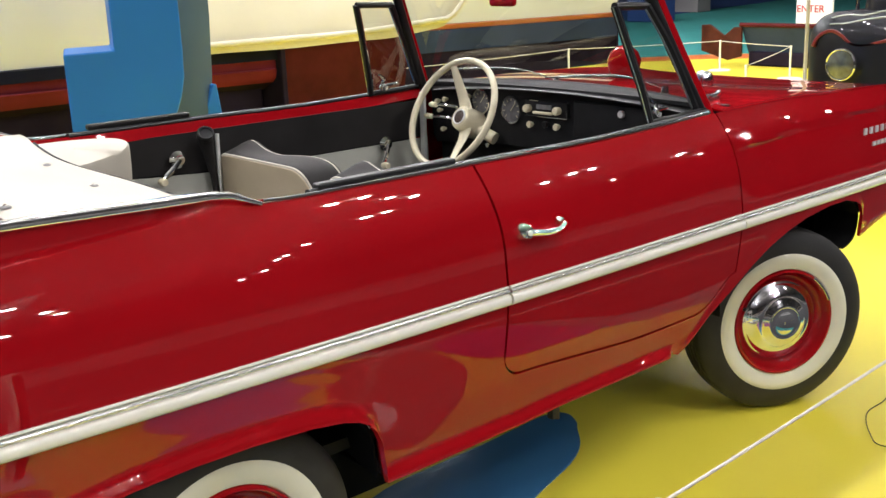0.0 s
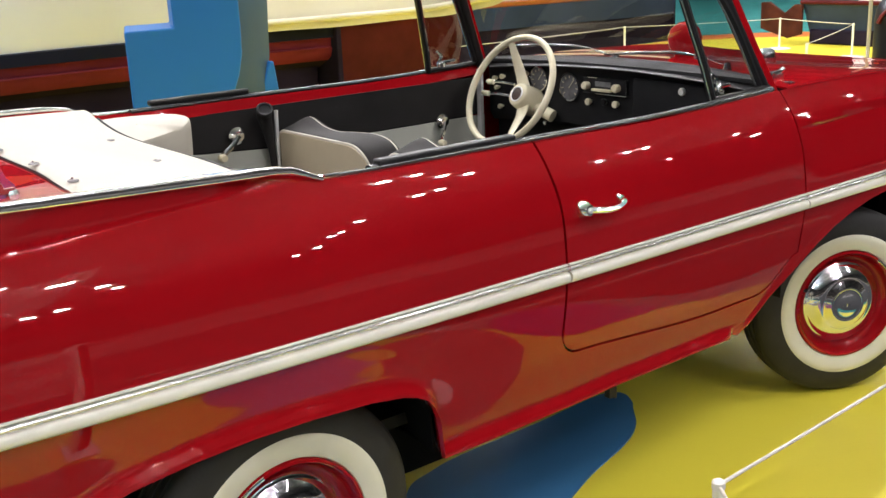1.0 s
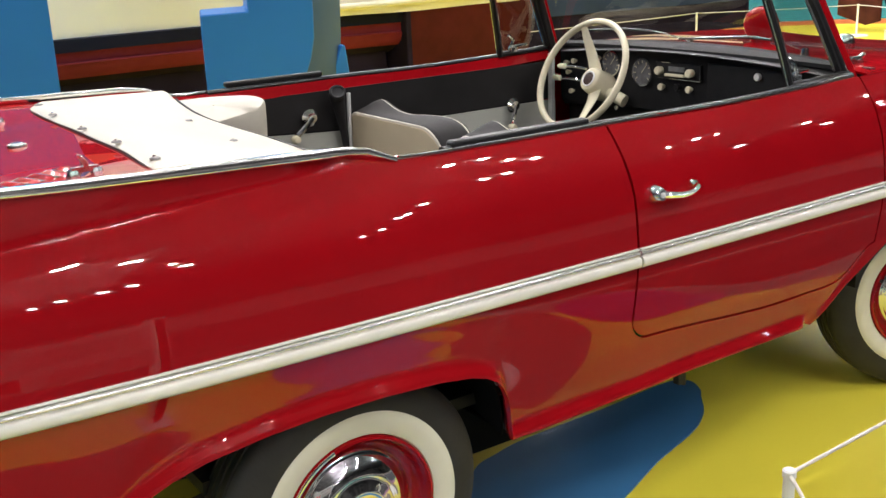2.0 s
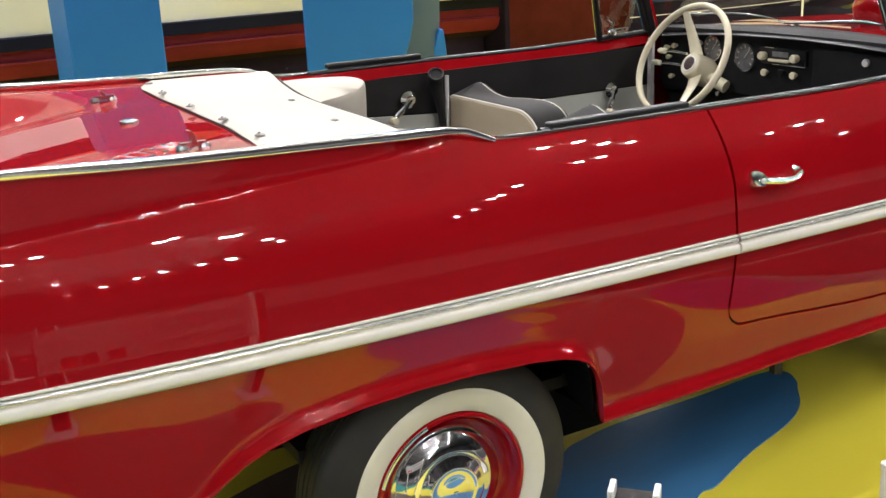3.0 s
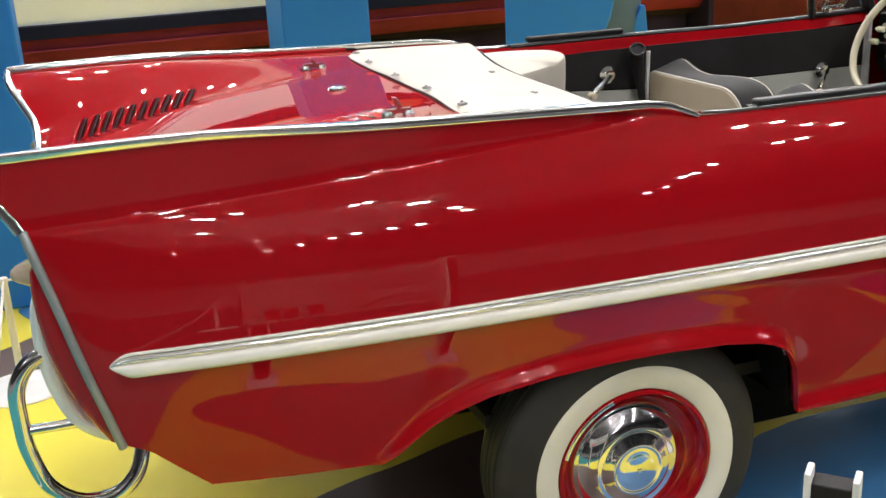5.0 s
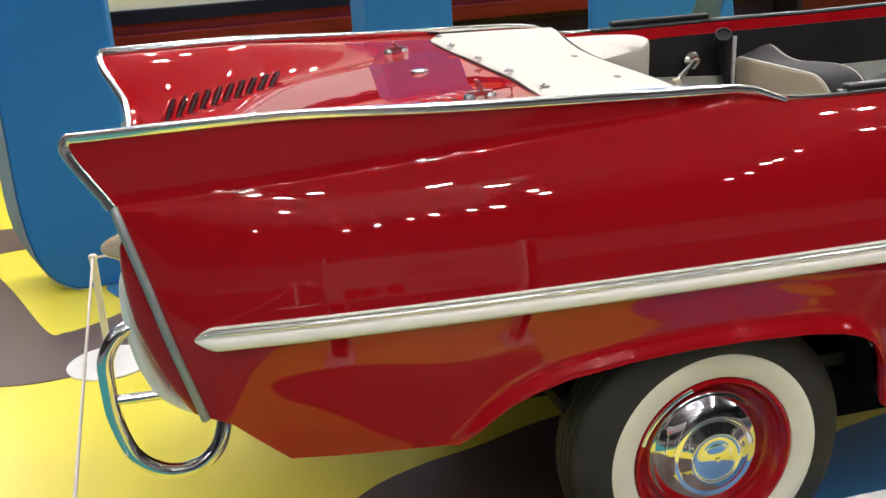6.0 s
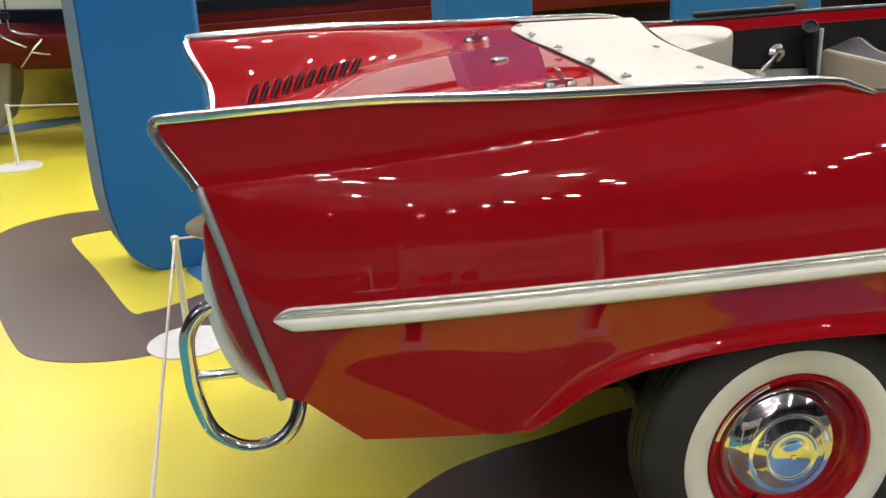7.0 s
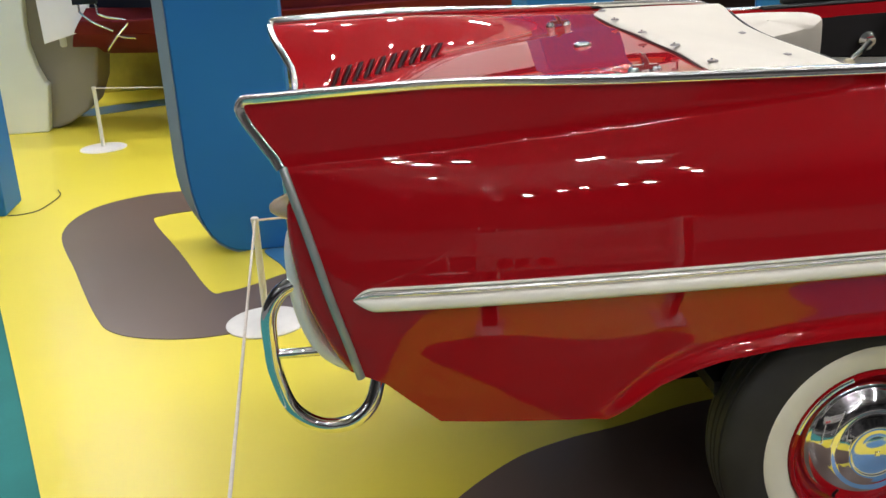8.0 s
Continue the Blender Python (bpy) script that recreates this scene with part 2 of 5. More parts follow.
def lathe(profile, n=48, axis="z"):
    """Turns (radius, height) pairs about an axis."""
    verts, faces = [], []
    m = len(profile)
    for k in range(n):
        a = 2 * math.pi * k / n
        for r, h in profile:
            v = (r * math.cos(a), r * math.sin(a), h)
            if axis == "y":
                v = (r * math.cos(a), h, r * math.sin(a))
            if axis == "x":
                v = (h, r * math.cos(a), r * math.sin(a))
            verts.append(v)
    for k in range(n):
        for j in range(m - 1):
            a, b = k * m, ((k + 1) % n) * m
            faces.append((a + j, b + j, b + j + 1, a + j + 1))
    return mesh_of(verts, faces)


def box(x0, x1, y0, y1, z0, z1):
    v = [(x, y, z) for x in (x0, x1) for y in (y0, y1) for z in (z0, z1)]
    return mesh_of(v, [(0, 1, 3, 2), (4, 6, 7, 5), (0, 4, 5, 1), (2, 3, 7, 6), (0, 2, 6, 4), (1, 5, 7, 3)])


def slab(points, h0, h1, axis="z"):
    """Extrudes a flat outline. axis z: outline in x, y; axis y: outline in x, z."""
    n = len(points)
    put = (lambda a, b, h: (a, b, h)) if axis == "z" else ((lambda a, b, h: (a, h, b)) if axis == "y" else (lambda a, b, h: (h, a, b)))
    v = [put(a, b, h0) for a, b in points] + [put(a, b, h1) for a, b in points]
    f = [tuple(range(n)), tuple(range(2 * n - 1, n - 1, -1))] + [(i, (i + 1) % n, n + (i + 1) % n, n + i) for i in range(n)]
    return mesh_of(v, f)


def shift(me, m):
    me.transform(m if isinstance(m, Matrix) else Matrix.Translation(m))
    return me


def join(*meshes):
    bm = bmesh.new()
    for me in meshes:
        bm.from_mesh(me)
    out = bpy.data.meshes.new("mesh")
    bm.to_mesh(out)
    bm.free()
    return out


def thing(name, label, category, at=(0, 0, 0), group="", turn=0.0):
    ob = new(name)
    ob.matrix_basis = pose(*at, 0, 0, turn)
    return tagged(ob, label, category, group)


def loop2(pts, n=6):
    """A smooth closed outline in the plane."""
    return [(p.x, p.y) for p in smooth_path([(a, b, 0) for a, b in pts], n, closed=True)]


# --- the hall: floor, walls, roof, lamps ---
tagged(finish("floor", box(-32, 40, -30, 42, -0.2, -0.012), HALL_FLOOR, smooth=False), "grey concrete hall floor", "floor", kind="structure")
tagged(finish("carpet", slab([(-4.5, -3.4), (15.5, -3.4), (39.7, 3.0), (39.7, 41.7), (3.0, 41.7), (-4.5, 12.0)], -0.013, -0.006), TEAL, smooth=False), "teal carpet round the stage", "floor", kind="structure")
PLATFORM = [(-2.95, 3.0), (-2.383, 1.4), (-2.065, 0.484), (-1.896, -0.01), (-1.5, -0.75), (-1.15, -1.25), (-1.08, -1.95), (-0.9, -2.2), (0.2, -2.25), (1.0, -2.15), (1.3, -1.55), (1.46, -1.33), (1.85, -1.265), (2.1, -1.18), (2.4, -1.15), (3.3, -1.22),
            (6.0, -1.35), (13.2, -1.0), (14.6, 5.2), (13.58, 7.18), (13.2, 7.54), (11.0, 9.2), (4.0, 9.6), (-4.5, 9.4), (-4.3, 5.8)]
tagged(finish("stage_floor", slab(PLATFORM, -0.006, 0.0), YELLOW, smooth=False), "glossy yellow vinyl stage floor", "floor", kind="structure")


def patch(outline, material, label, h=0.003):
    tagged(finish("floor_patch", slab(loop2(outline), min(-0.001, h - 0.003), h), material, smooth=False), label, "floor", kind="structure")


patch([(-2.39, 2.45), (-2.33, 2.85), (-2.1, 3.04), (-1.83, 3.06), (-1.5, 3.0), (-1.5, 2.75), (-1.75, 2.672), (-1.93, 2.62), (-1.965, 2.52), (-1.78, 2.0),
       (-1.60, 1.47), (-1.53, 1.43), (-1.44, 1.47), (-1.25, 1.6), (-1.1, 1.45), (-1.2, 1.1), (-1.49, 0.99), (-1.71, 1.0), (-1.9, 1.1), (-2.01, 1.3), (-2.2, 1.85)],
      BROWN, "brown curved shape in the stage floor")
patch([(-0.86, -0.30), (-0.66, -0.093), (-0.487, -0.006), (-0.316, 0.04), (-0.05, 0.13), (0.3, 0.15), (0.55, -0.1), (0.45, -0.5), (0.2, -0.9), (-0.3, -1.0), (-0.7, -0.8),
       (-0.9, -0.5)], BROWN, "dark brown blob in the stage floor")
patch([(0.635, -0.25), (0.74, -0.213), (0.88, -0.19), (1.2, -0.185), (1.5, -0.17), (1.57, -0.21), (1.545, -0.28), (1.504, -0.323), (1.42, -0.41), (1.30, -0.476), (1.08, -0.545), (0.87, -0.63), (0.78, -0.65), (0.5, -0.85), (0.3, -1.2),
       (0.0, -1.3), (-0.05, -1.0), (0.2, -0.7), (0.41, -0.48), (0.5, -0.40)], BLUE_VINYL, "blue blob in the stage floor", 0.004)
patch([(0.81, -1.0), (1.01, -1.1), (1.15, -1.22), (1.26, -1.42), (1.2, -1.78), (0.98, -1.93), (0.84, -1.75), (0.74, -1.4), (0.70, -1.1)], BROWN, "brown blob in the stage floor", 0.0035)
patch([(0.25, -1.6), (0.5, -1.52), (0.78, -1.62), (0.86, -1.78), (0.95, -2.0), (0.7, -2.12), (0.35, -2.1), (0.22, -1.85)], BLUE_VINYL, "blue blob in the stage floor", 0.003)
patch([(-1.04, -1.43), (-0.78, -1.53), (-0.47, -1.48), (-0.2, -1.5), (-0.05, -1.25), (-0.2, -1.0), (-0.5, -0.95), (-0.8, -1.18)], BROWN, "brown leaf shape in the stage floor", 0.0035)
patch([(1.29, -1.52), (1.43, -1.315), (1.63, -1.275), (1.88, -1.27), (1.77, -1.45), (1.64, -1.6), (1.45, -1.76), (1.32, -1.7)], PINK_VINYL, "plum wave at the stage edge", 0.0035)
patch([(0.78, -1.66), (0.86, -1.62), (0.90, -1.76), (0.88, -1.92), (0.80, -1.95), (0.77, -1.8)], YELLOW, "small yellow spot in the blue stage floor", 0.005)
# unseen dark patch, added so the car's side and hubcaps mirror a dark floor
patch([(1.25, -1.95), (1.5, -1.78), (1.9, -1.45), (2.3, -1.26), (3.3, -1.32), (8.0, -1.6), (9.0, -5.0), (3.0, -6.0), (-2.6, -6.0), (-3.6, -4.0), (-2.2, -2.9), (0.0, -2.55), (0.9, -2.4)], DARK_FLOOR, "unseen dark floor patch added for dark reflections in the car", -0.0045)
patch([(-1.40, 1.905), (-1.30, 1.925), (-1.18, 1.92), (-1.12, 1.80), (-1.20, 1.66), (-1.285, 1.61), (-1.33, 1.72)], BLUE_VINYL, "small blue tongue at the foot of a display board", 0.005)
patch([(10.2, 9.3), (12.9, 7.8), (13.6, 6.9), (13.0, 6.6), (12.3, 7.4), (10.0, 8.8)], ORANGE_VINYL, "orange border in the stage floor")
patch([(14.5, 15), (25, 16), (37, 20), (37, 30), (20, 30), (13, 22)], NAVY_CARPET, "navy carpet of a far stand", 0.0005)
for nm, b in (("wall_north", (-32, 40, 41.8, 42, 0, 11)), ("wall_south", (-32, 40, -30, -29.8, 0, 11)), ("wall_west", (-32, -31.8, -29.8, 41.8, 0, 11)),
              ("wall_east", (39.8, 40, -29.8, 41.8, 0, 11))):
    tagged(finish(nm, box(*b), CONCRETE, smooth=False), "grey panelled exhibition hall wall", "wall", kind="structure")
tagged(finish("ceiling", box(-32, 40, -30, 42, 11, 11.2), ROOF, smooth=False), "dark steel hall roof", "ceiling", kind="structure")
# unseen panel: the far roof's light put into its colour, mirrored in the tail
tagged(finish("ceiling_lining", box(-31.8, 2.6, -29.8, -7.5, 10.95, 10.995), ROOF_LIT, smooth=False), "unseen pale roof panel added to brighten the tail's reflections", "ceiling", kind="structure")

lamp = thing("ceiling_light", "bright white bay lamp hung under the hall roof", "lamp", (-7.0, 2.4, 8.4), "hall lamps")
finish("housing", join(box(-0.10, 0.10, -0.065, -0.055, -0.01, 0.03), box(-0.10, 0.10, 0.055, 0.065, -0.01, 0.03), box(-0.11, -0.10, -0.065, 0.065, -0.01, 0.03), box(0.10, 0.11, -0.065, 0.065, -0.01, 0.03),
                       box(-0.02, 0.02, -0.065, 0.065, 0.03, 0.06), box(-0.05, 0.05, -0.04, 0.04, 0.20, 0.34), box(-0.006, 0.006, -0.006, 0.006, 0.06, 0.20)), WHITE_PAINT, lamp, smooth=False)
globe = lathe([(0.0, -0.034), (0.020, -0.033), (0.036, -0.028), (0.048, -0.019), (0.053, -0.008), (0.054, 0.004)], 16)
globe.transform(Matrix.Diagonal((1.35, 0.95, 1, 1)))
finish("bulb", facing(globe, (0, 0, -1)), GLOW, lamp, "glowing domed lamp glass")
# added upward glow, so that the roof shows bright in the car's reflections
finish("upper_glass", facing(lathe([(0.0, 0.010), (0.030, 0.009), (0.050, 0.005)], 16), (0, 0, 1)), GLOW, lamp, "upward glow added to brighten the roof")
finish("rod", tube([(0, 0, 0.33), (0, 0, 2.6)], 0.01, 6), SATIN, lamp)
# lamps placed by the highlights they mirror in the car's side
AISLE = [(5.2, -3.6), (5.6, -3.6), (6.1, -4.2), (6.6, -4.6), (6.2, -5.7), (6.5, -5.6), (6.8, -13.2), (6.7, -11.8), (6.1, -9.5), (6.1, -9.0), (6.0, -7.8), (10.4, -6.7), (10.8, -6.3), (11.3, -6.3),
         (0.7, -5.5), (0.85, -5.35), (1.5, -6.7), (1.65, -6.8), (2.3, -8.9), (2.6, -9.8), (-0.85, -5.6), (-0.55, -4.8), (-1.35, -9.2), (-0.9, -13.4), (-0.9, -3.7),
         # out-of-view fill lamps, added to brighten the left and the right
         (-8.6, -2.4), (-8.6, -4.4), (-8.6, -6.4), (-10.0, -3.4), (-10.0, -5.4), (-11.4, -4.4), (14.0, -2.0), (14.0, -4.0), (15.6, -3.0), (12.8, -0.8), (15.6, -1.0)]
for x, y in AISLE:
    k = 0.80 if -2 < x < 0 else 0.96
    copy_thing(lamp, pose(x, y, 8.4) @ Matrix.Diagonal((k, k, 1, 1)))
# larger bay lamps hung lower along the hall, to strengthen one row of highlights
for x, y in ((1.94, -11.1), (1.55, -11.7), (0.95, -12.67), (0.56, -14.13), (-0.13, -17.06), (-1.03, -20.6)):
    copy_thing(lamp, pose(x, y, 7.36) @ Matrix.Diagonal((1.18, 1.18, 1.4, 1)))
copy_thing(lamp, pose(-3.36, -17.75, 7.36) @ Matrix.Diagonal((0.7, 1.2, 1.4, 1)))
# unseen fill rows added over the far aisles, then rows over the stage
for y in (-10.2, -8.4, -6.6):
    for x in [-19.4 + 2.4 * k for k in range(5)] + [15.0 + 2.4 * k for k in range(3)]:
        copy_thing(lamp, pose(x, y, 8.4))
for j in range(8):
    for i in range(3, 22):
        if i > 3 or j:
            copy_thing(lamp, pose(-11 + 1.2 * i + 0.4 * (1 - j % 2), 2.4 + 2.4 * j, 8.4))


# --- the car: surface of its sides ---
def pchip(xs, ys):
    xs, ys = np.array(xs, float), np.array(ys, float)
    h, d = np.diff(xs), np.diff(ys) / np.diff(xs)
    m = np.zeros(len(xs))
    m[0], m[-1] = d[0], d[-1]
    for i in range(1, len(xs) - 1):
        if d[i - 1] * d[i] > 0:
            w1, w2 = 2 * h[i] + h[i - 1], h[i] + 2 * h[i - 1]
            m[i] = (w1 + w2) / (w1 / d[i - 1] + w2 / d[i])

    def f(x):
        x = min(max(x, xs[0]), xs[-1])
        i = min(max(int(np.searchsorted(xs, x)) - 1, 0), len(xs) - 2)
        t = (x - xs[i]) / h[i]
        return float(ys[i] * (1 + 2 * t) * (1 - t) ** 2 + m[i] * h[i] * t * (1 - t) ** 2 + ys[i + 1] * t * t * (3 - 2 * t) + m[i + 1] * h[i] * t * t * (t - 1))
    return f


def ease(a, b, x):
    t = min(1, max(0, (x - a) / (b - a)))
    return t * t * (3 - 2 * t)


wide = pchip([-1.25, -1.05, -0.8, -0.4, 0.0, 0.5, 0.9, 1.7, 2.1, 2.5, 2.8, 3.05, 3.15], [0.664, 0.700, 0.730, 0.759, 0.776, 0.788, 0.792, 0.787, 0.786, 0.782, 0.768, 0.71, 0.64])
rail_y = pchip([-1.25, -0.5, 0.3, 0.75, 1.7, 2.2, 2.6, 2.9, 3.15], [0.648, 0.655, 0.671, 0.682, 0.685, 0.684, 0.680, 0.655, 0.58])
rail_z = pchip([-1.25, -0.88, -0.5, -0.05, 0.06, 0.12, 0.165, 0.3, 0.75, 1.1, 1.5, 1.7, 2.0, 2.4, 2.9, 3.15],
               [1.112, 1.115, 1.098, 1.083, 1.079, 1.073, 1.052, 1.046, 1.046, 1.043, 1.05, 1.058, 1.060, 1.051, 1.026, 0.98])
crease_z = pchip([-1.25, -1.13, -0.9, -0.55, -0.3, -0.05, 0.15], [0.979, 0.983, 0.988, 1.006, 1.024, 1.041, 1.046])


def raw_side(x):
    """Half width of the body at a place along it, as a function of height."""
    w, r, zr = wide(x), rail_y(x), rail_z(x)
    low = pchip(*zip((0.25, w - 0.10), (0.30, w - 0.085), (0.40, w - 0.058), (0.50, w - 0.034), (0.62, w - 0.012), (0.72, w - 0.001), (0.765, w), (0.82, w - 0.004), (0.87, w - 0.0095), (0.95, w - 0.022)))
    zm = 1.046 + 0.010 * ease(1.3, 1.75, x) if x < 1.8 else rail_z(x) - 0.003
    fin = 1 - ease(-0.12, 0.16, x)
    zc = crease_z(x) if x < 0.16 else zm
    z0 = min(0.865, zc - 0.12)
    y0, y1, h, a = low(z0), r + 0.015 * (1 - ease(-0.75, 0.30, x)), zc - z0, 0.12
    p = 2.8 - 0.9 * ease(-1.0, -0.25, x) - 0.35 * (1 - ease(-1.25, -0.5, x))

    slope = a + (y0 - y1 - a * h) * p / h

    def side(z):
        if z <= z0:
            return low(z)
        if z <= zc:
            u = (z - z0) / h
            return y0 - a * h * u - (y0 - y1 - a * h) * u ** p
        d = z - zc
        return (1 - fin) * (y1 - slope * d) + fin * (y1 - 0.010 * ease(0.0, 0.008, d) - (y1 - 0.010 - r) * min(1.0, d / max(0.03, zr - zc)))

    f = ease(1.72, 1.80, x) * (1 - ease(2.9, 3.1, x))
    zf = 0.958 + 0.021 * ease(1.70, 2.4, x)
    return lambda z: side(z) - (f * 0.014 * (1 - ease(zf - 0.010, zf, z)) * ease(0.79, 0.90, z) if f else 0.0)


XS, ZS = np.arange(-1.34, 3.22, 0.02), np.arange(0.26, 1.20, 0.003)
TABLE = np.array([[g(z) for z in ZS] for g in [raw_side(x) for x in XS]])


def blur(tab, sigma, axis):
    n = int(3 * sigma) + 1
    k = np.exp(-0.5 * (np.arange(-n, n + 1) / sigma) ** 2)
    pad = [(0, 0), (0, 0)]
    pad[axis] = (n, n)
    return np.apply_along_axis(lambda v: np.convolve(v, k / k.sum(), "valid"), axis, np.pad(tab, pad, mode="edge"))


TABLE = blur(blur(TABLE, 2.5, 0), 1.0, 1)


def side_y(x, z):
    """Half width of the body, from the faired table."""
    a, b = (min(max(x, XS[0]), XS[-2]) - XS[0]) / 0.02, (min(max(z, ZS[0]), ZS[-2]) - ZS[0]) / 0.003
    i, j = min(int(a), len(XS) - 2), min(int(b), len(ZS) - 2)
    a, b = a - i, b - j
    return float((1 - a) * ((1 - b) * TABLE[i, j] + b * TABLE[i, j + 1]) + a * ((1 - b) * TABLE[i + 1, j] + b * TABLE[i + 1, j + 1]))


tail_x = pchip([0.55, 0.573, 0.64, 0.727, 0.87, 0.955, 0.99, 1.04, 1.085, 1.105, 1.115], [-1.020, -1.027, -1.043, -1.066, -1.101, -1.124, -1.133, -1.162, -1.188, -1.195, -1.190])
BOTTOM_REAR = [(-1.027, 0.573), (-0.99, 0.555), (-0.94, 0.507), (-0.886, 0.457), (-0.80, 0.450), (-0.70, 0.444), (-0.60, 0.439), (-0.552, 0.441), (-0.53, 0.458), (-0.49, 0.495),
               (-0.455, 0.522), (-0.40, 0.548), (-0.336, 0.568), (-0.21, 0.587), (-0.09, 0.596), (0.04, 0.597), (0.18, 0.590), (0.26, 0.578), (0.30, 0.565), (0.33, 0.547), (0.35, 0.524),
               (0.368, 0.49), (0.382, 0.44), (0.392, 0.40), (0.40, 0.368)]
BOTTOM_FRONT = [(1.462, 0.386), (1.50, 0.372), (1.55, 0.41), (1.61, 0.471), (1.67, 0.51), (1.735, 0.555), (1.80, 0.597), (1.88, 0.638), (1.97, 0.670), (2.066, 0.693), (2.2, 0.708), (2.31, 0.708),
                (2.38, 0.692), (2.42, 0.67), (2.447, 0.63), (2.456, 0.59), (2.460, 0.552), (2.50, 0.560), (2.66, 0.602), (2.9, 0.66), (3.08, 0.71), (3.15, 0.74)]


def dense(pts, step):
    out = []
    for (a, b), (c, d) in zip(pts, pts[1:]):
        n = max(1, int(math.hypot(c - a, d - b) / step))
        out += [(a + (c - a) * k / n, b + (d - b) * k / n) for k in range(n)]
    return out + [pts[-1]]


def flare(x, z, zb):
    """The rolled lips round the wheels and the sill's outward edge."""
    d = max(0.0, z - zb)
    a = max(ease(-0.60, -0.50, x) * (1 - ease(0.40, 0.42, x)), 0.22 * ease(1.49, 1.53, x) * (1 - ease(2.47, 2.52, x)))
    s = ease(0.40, 0.43, x) * (1 - ease(1.43, 1.47, x))
    return a * 0.024 * math.exp(-(d / 0.0225) ** 2) + s * 0.024 * (1 - ease(0.003, 0.038, d))


def column(xb, zb, top, sgn, lean=False, rows=34, lip=1.0):
    """Points of the side from the height top down to zb."""
    out = []
    k = 1 - ease(-1.027, -0.45, xb) if lean else 0.0
    zmid = max(min(top - 0.010, crease_z(xb) if xb < 0.16 else top - 0.010), zb + 0.02)
    zs = [top + (zmid + 0.008 - top) * i / 5 for i in range(6)]
    fine = [0.004, 0.0, -0.004, -0.009, -0.014, -0.020, -0.027, -0.035, -0.045, -0.057, -0.07, -0.09]
    zs += [zmid + d * min(1.0, (zmid - zb) / 0.2) for d in fine]
    foot = [0.075, 0.062, 0.052, 0.044, 0.036, 0.028, 0.020, 0.012, 0.005, 0.0]
    k1 = min(1.0, (zs[-1] - zb) / 0.12)
    low = zb + 0.088 * k1
    zs += [zs[-1] + (low - zs[-1]) * (i + 1) / (rows - 18) for i in range(rows - 18)] + [zb + d * k1 for d in foot]
    for z in zs:
        x = xb + k * (tail_x(z) - tail_x(0.573))
        roll = 0.006 * max(0.0, 1 - max(0.0, x - tail_x(z)) / 0.06) ** 2 if lean and z < 1.0 else 0.0
        out.append((x, sgn * (side_y(x, z) - roll * (1 - ease(0.975, 0.995, z)) + lip * flare(xb, z, zb)), z))
    return out


def panel(name, cols, sgn, parent, material=RED, thick=0.010, label=""):
    return finish(name, facing(sheet(cols), (0, sgn, 0)), material, parent, label, thick=thick)


car = thing("amphibious_car", "shiny red 1960s amphibious convertible with white top cover and whitewall tyres", "car")
DOOR0, DOOR1, GAP = 0.747, 1.712, 0.0035


def door_bottom(x):
    """The rounded lower edge of a door."""
    z = 0.532 - 0.038 * ease(DOOR0, 1.35, x) + 0.10 * ease(1.50, DOOR1, x) ** 2
    r = 0.062
    if x < DOOR0 + r:
        z += r - math.sqrt(max(0.0, r * r - (DOOR0 + r - x) ** 2))
    return z


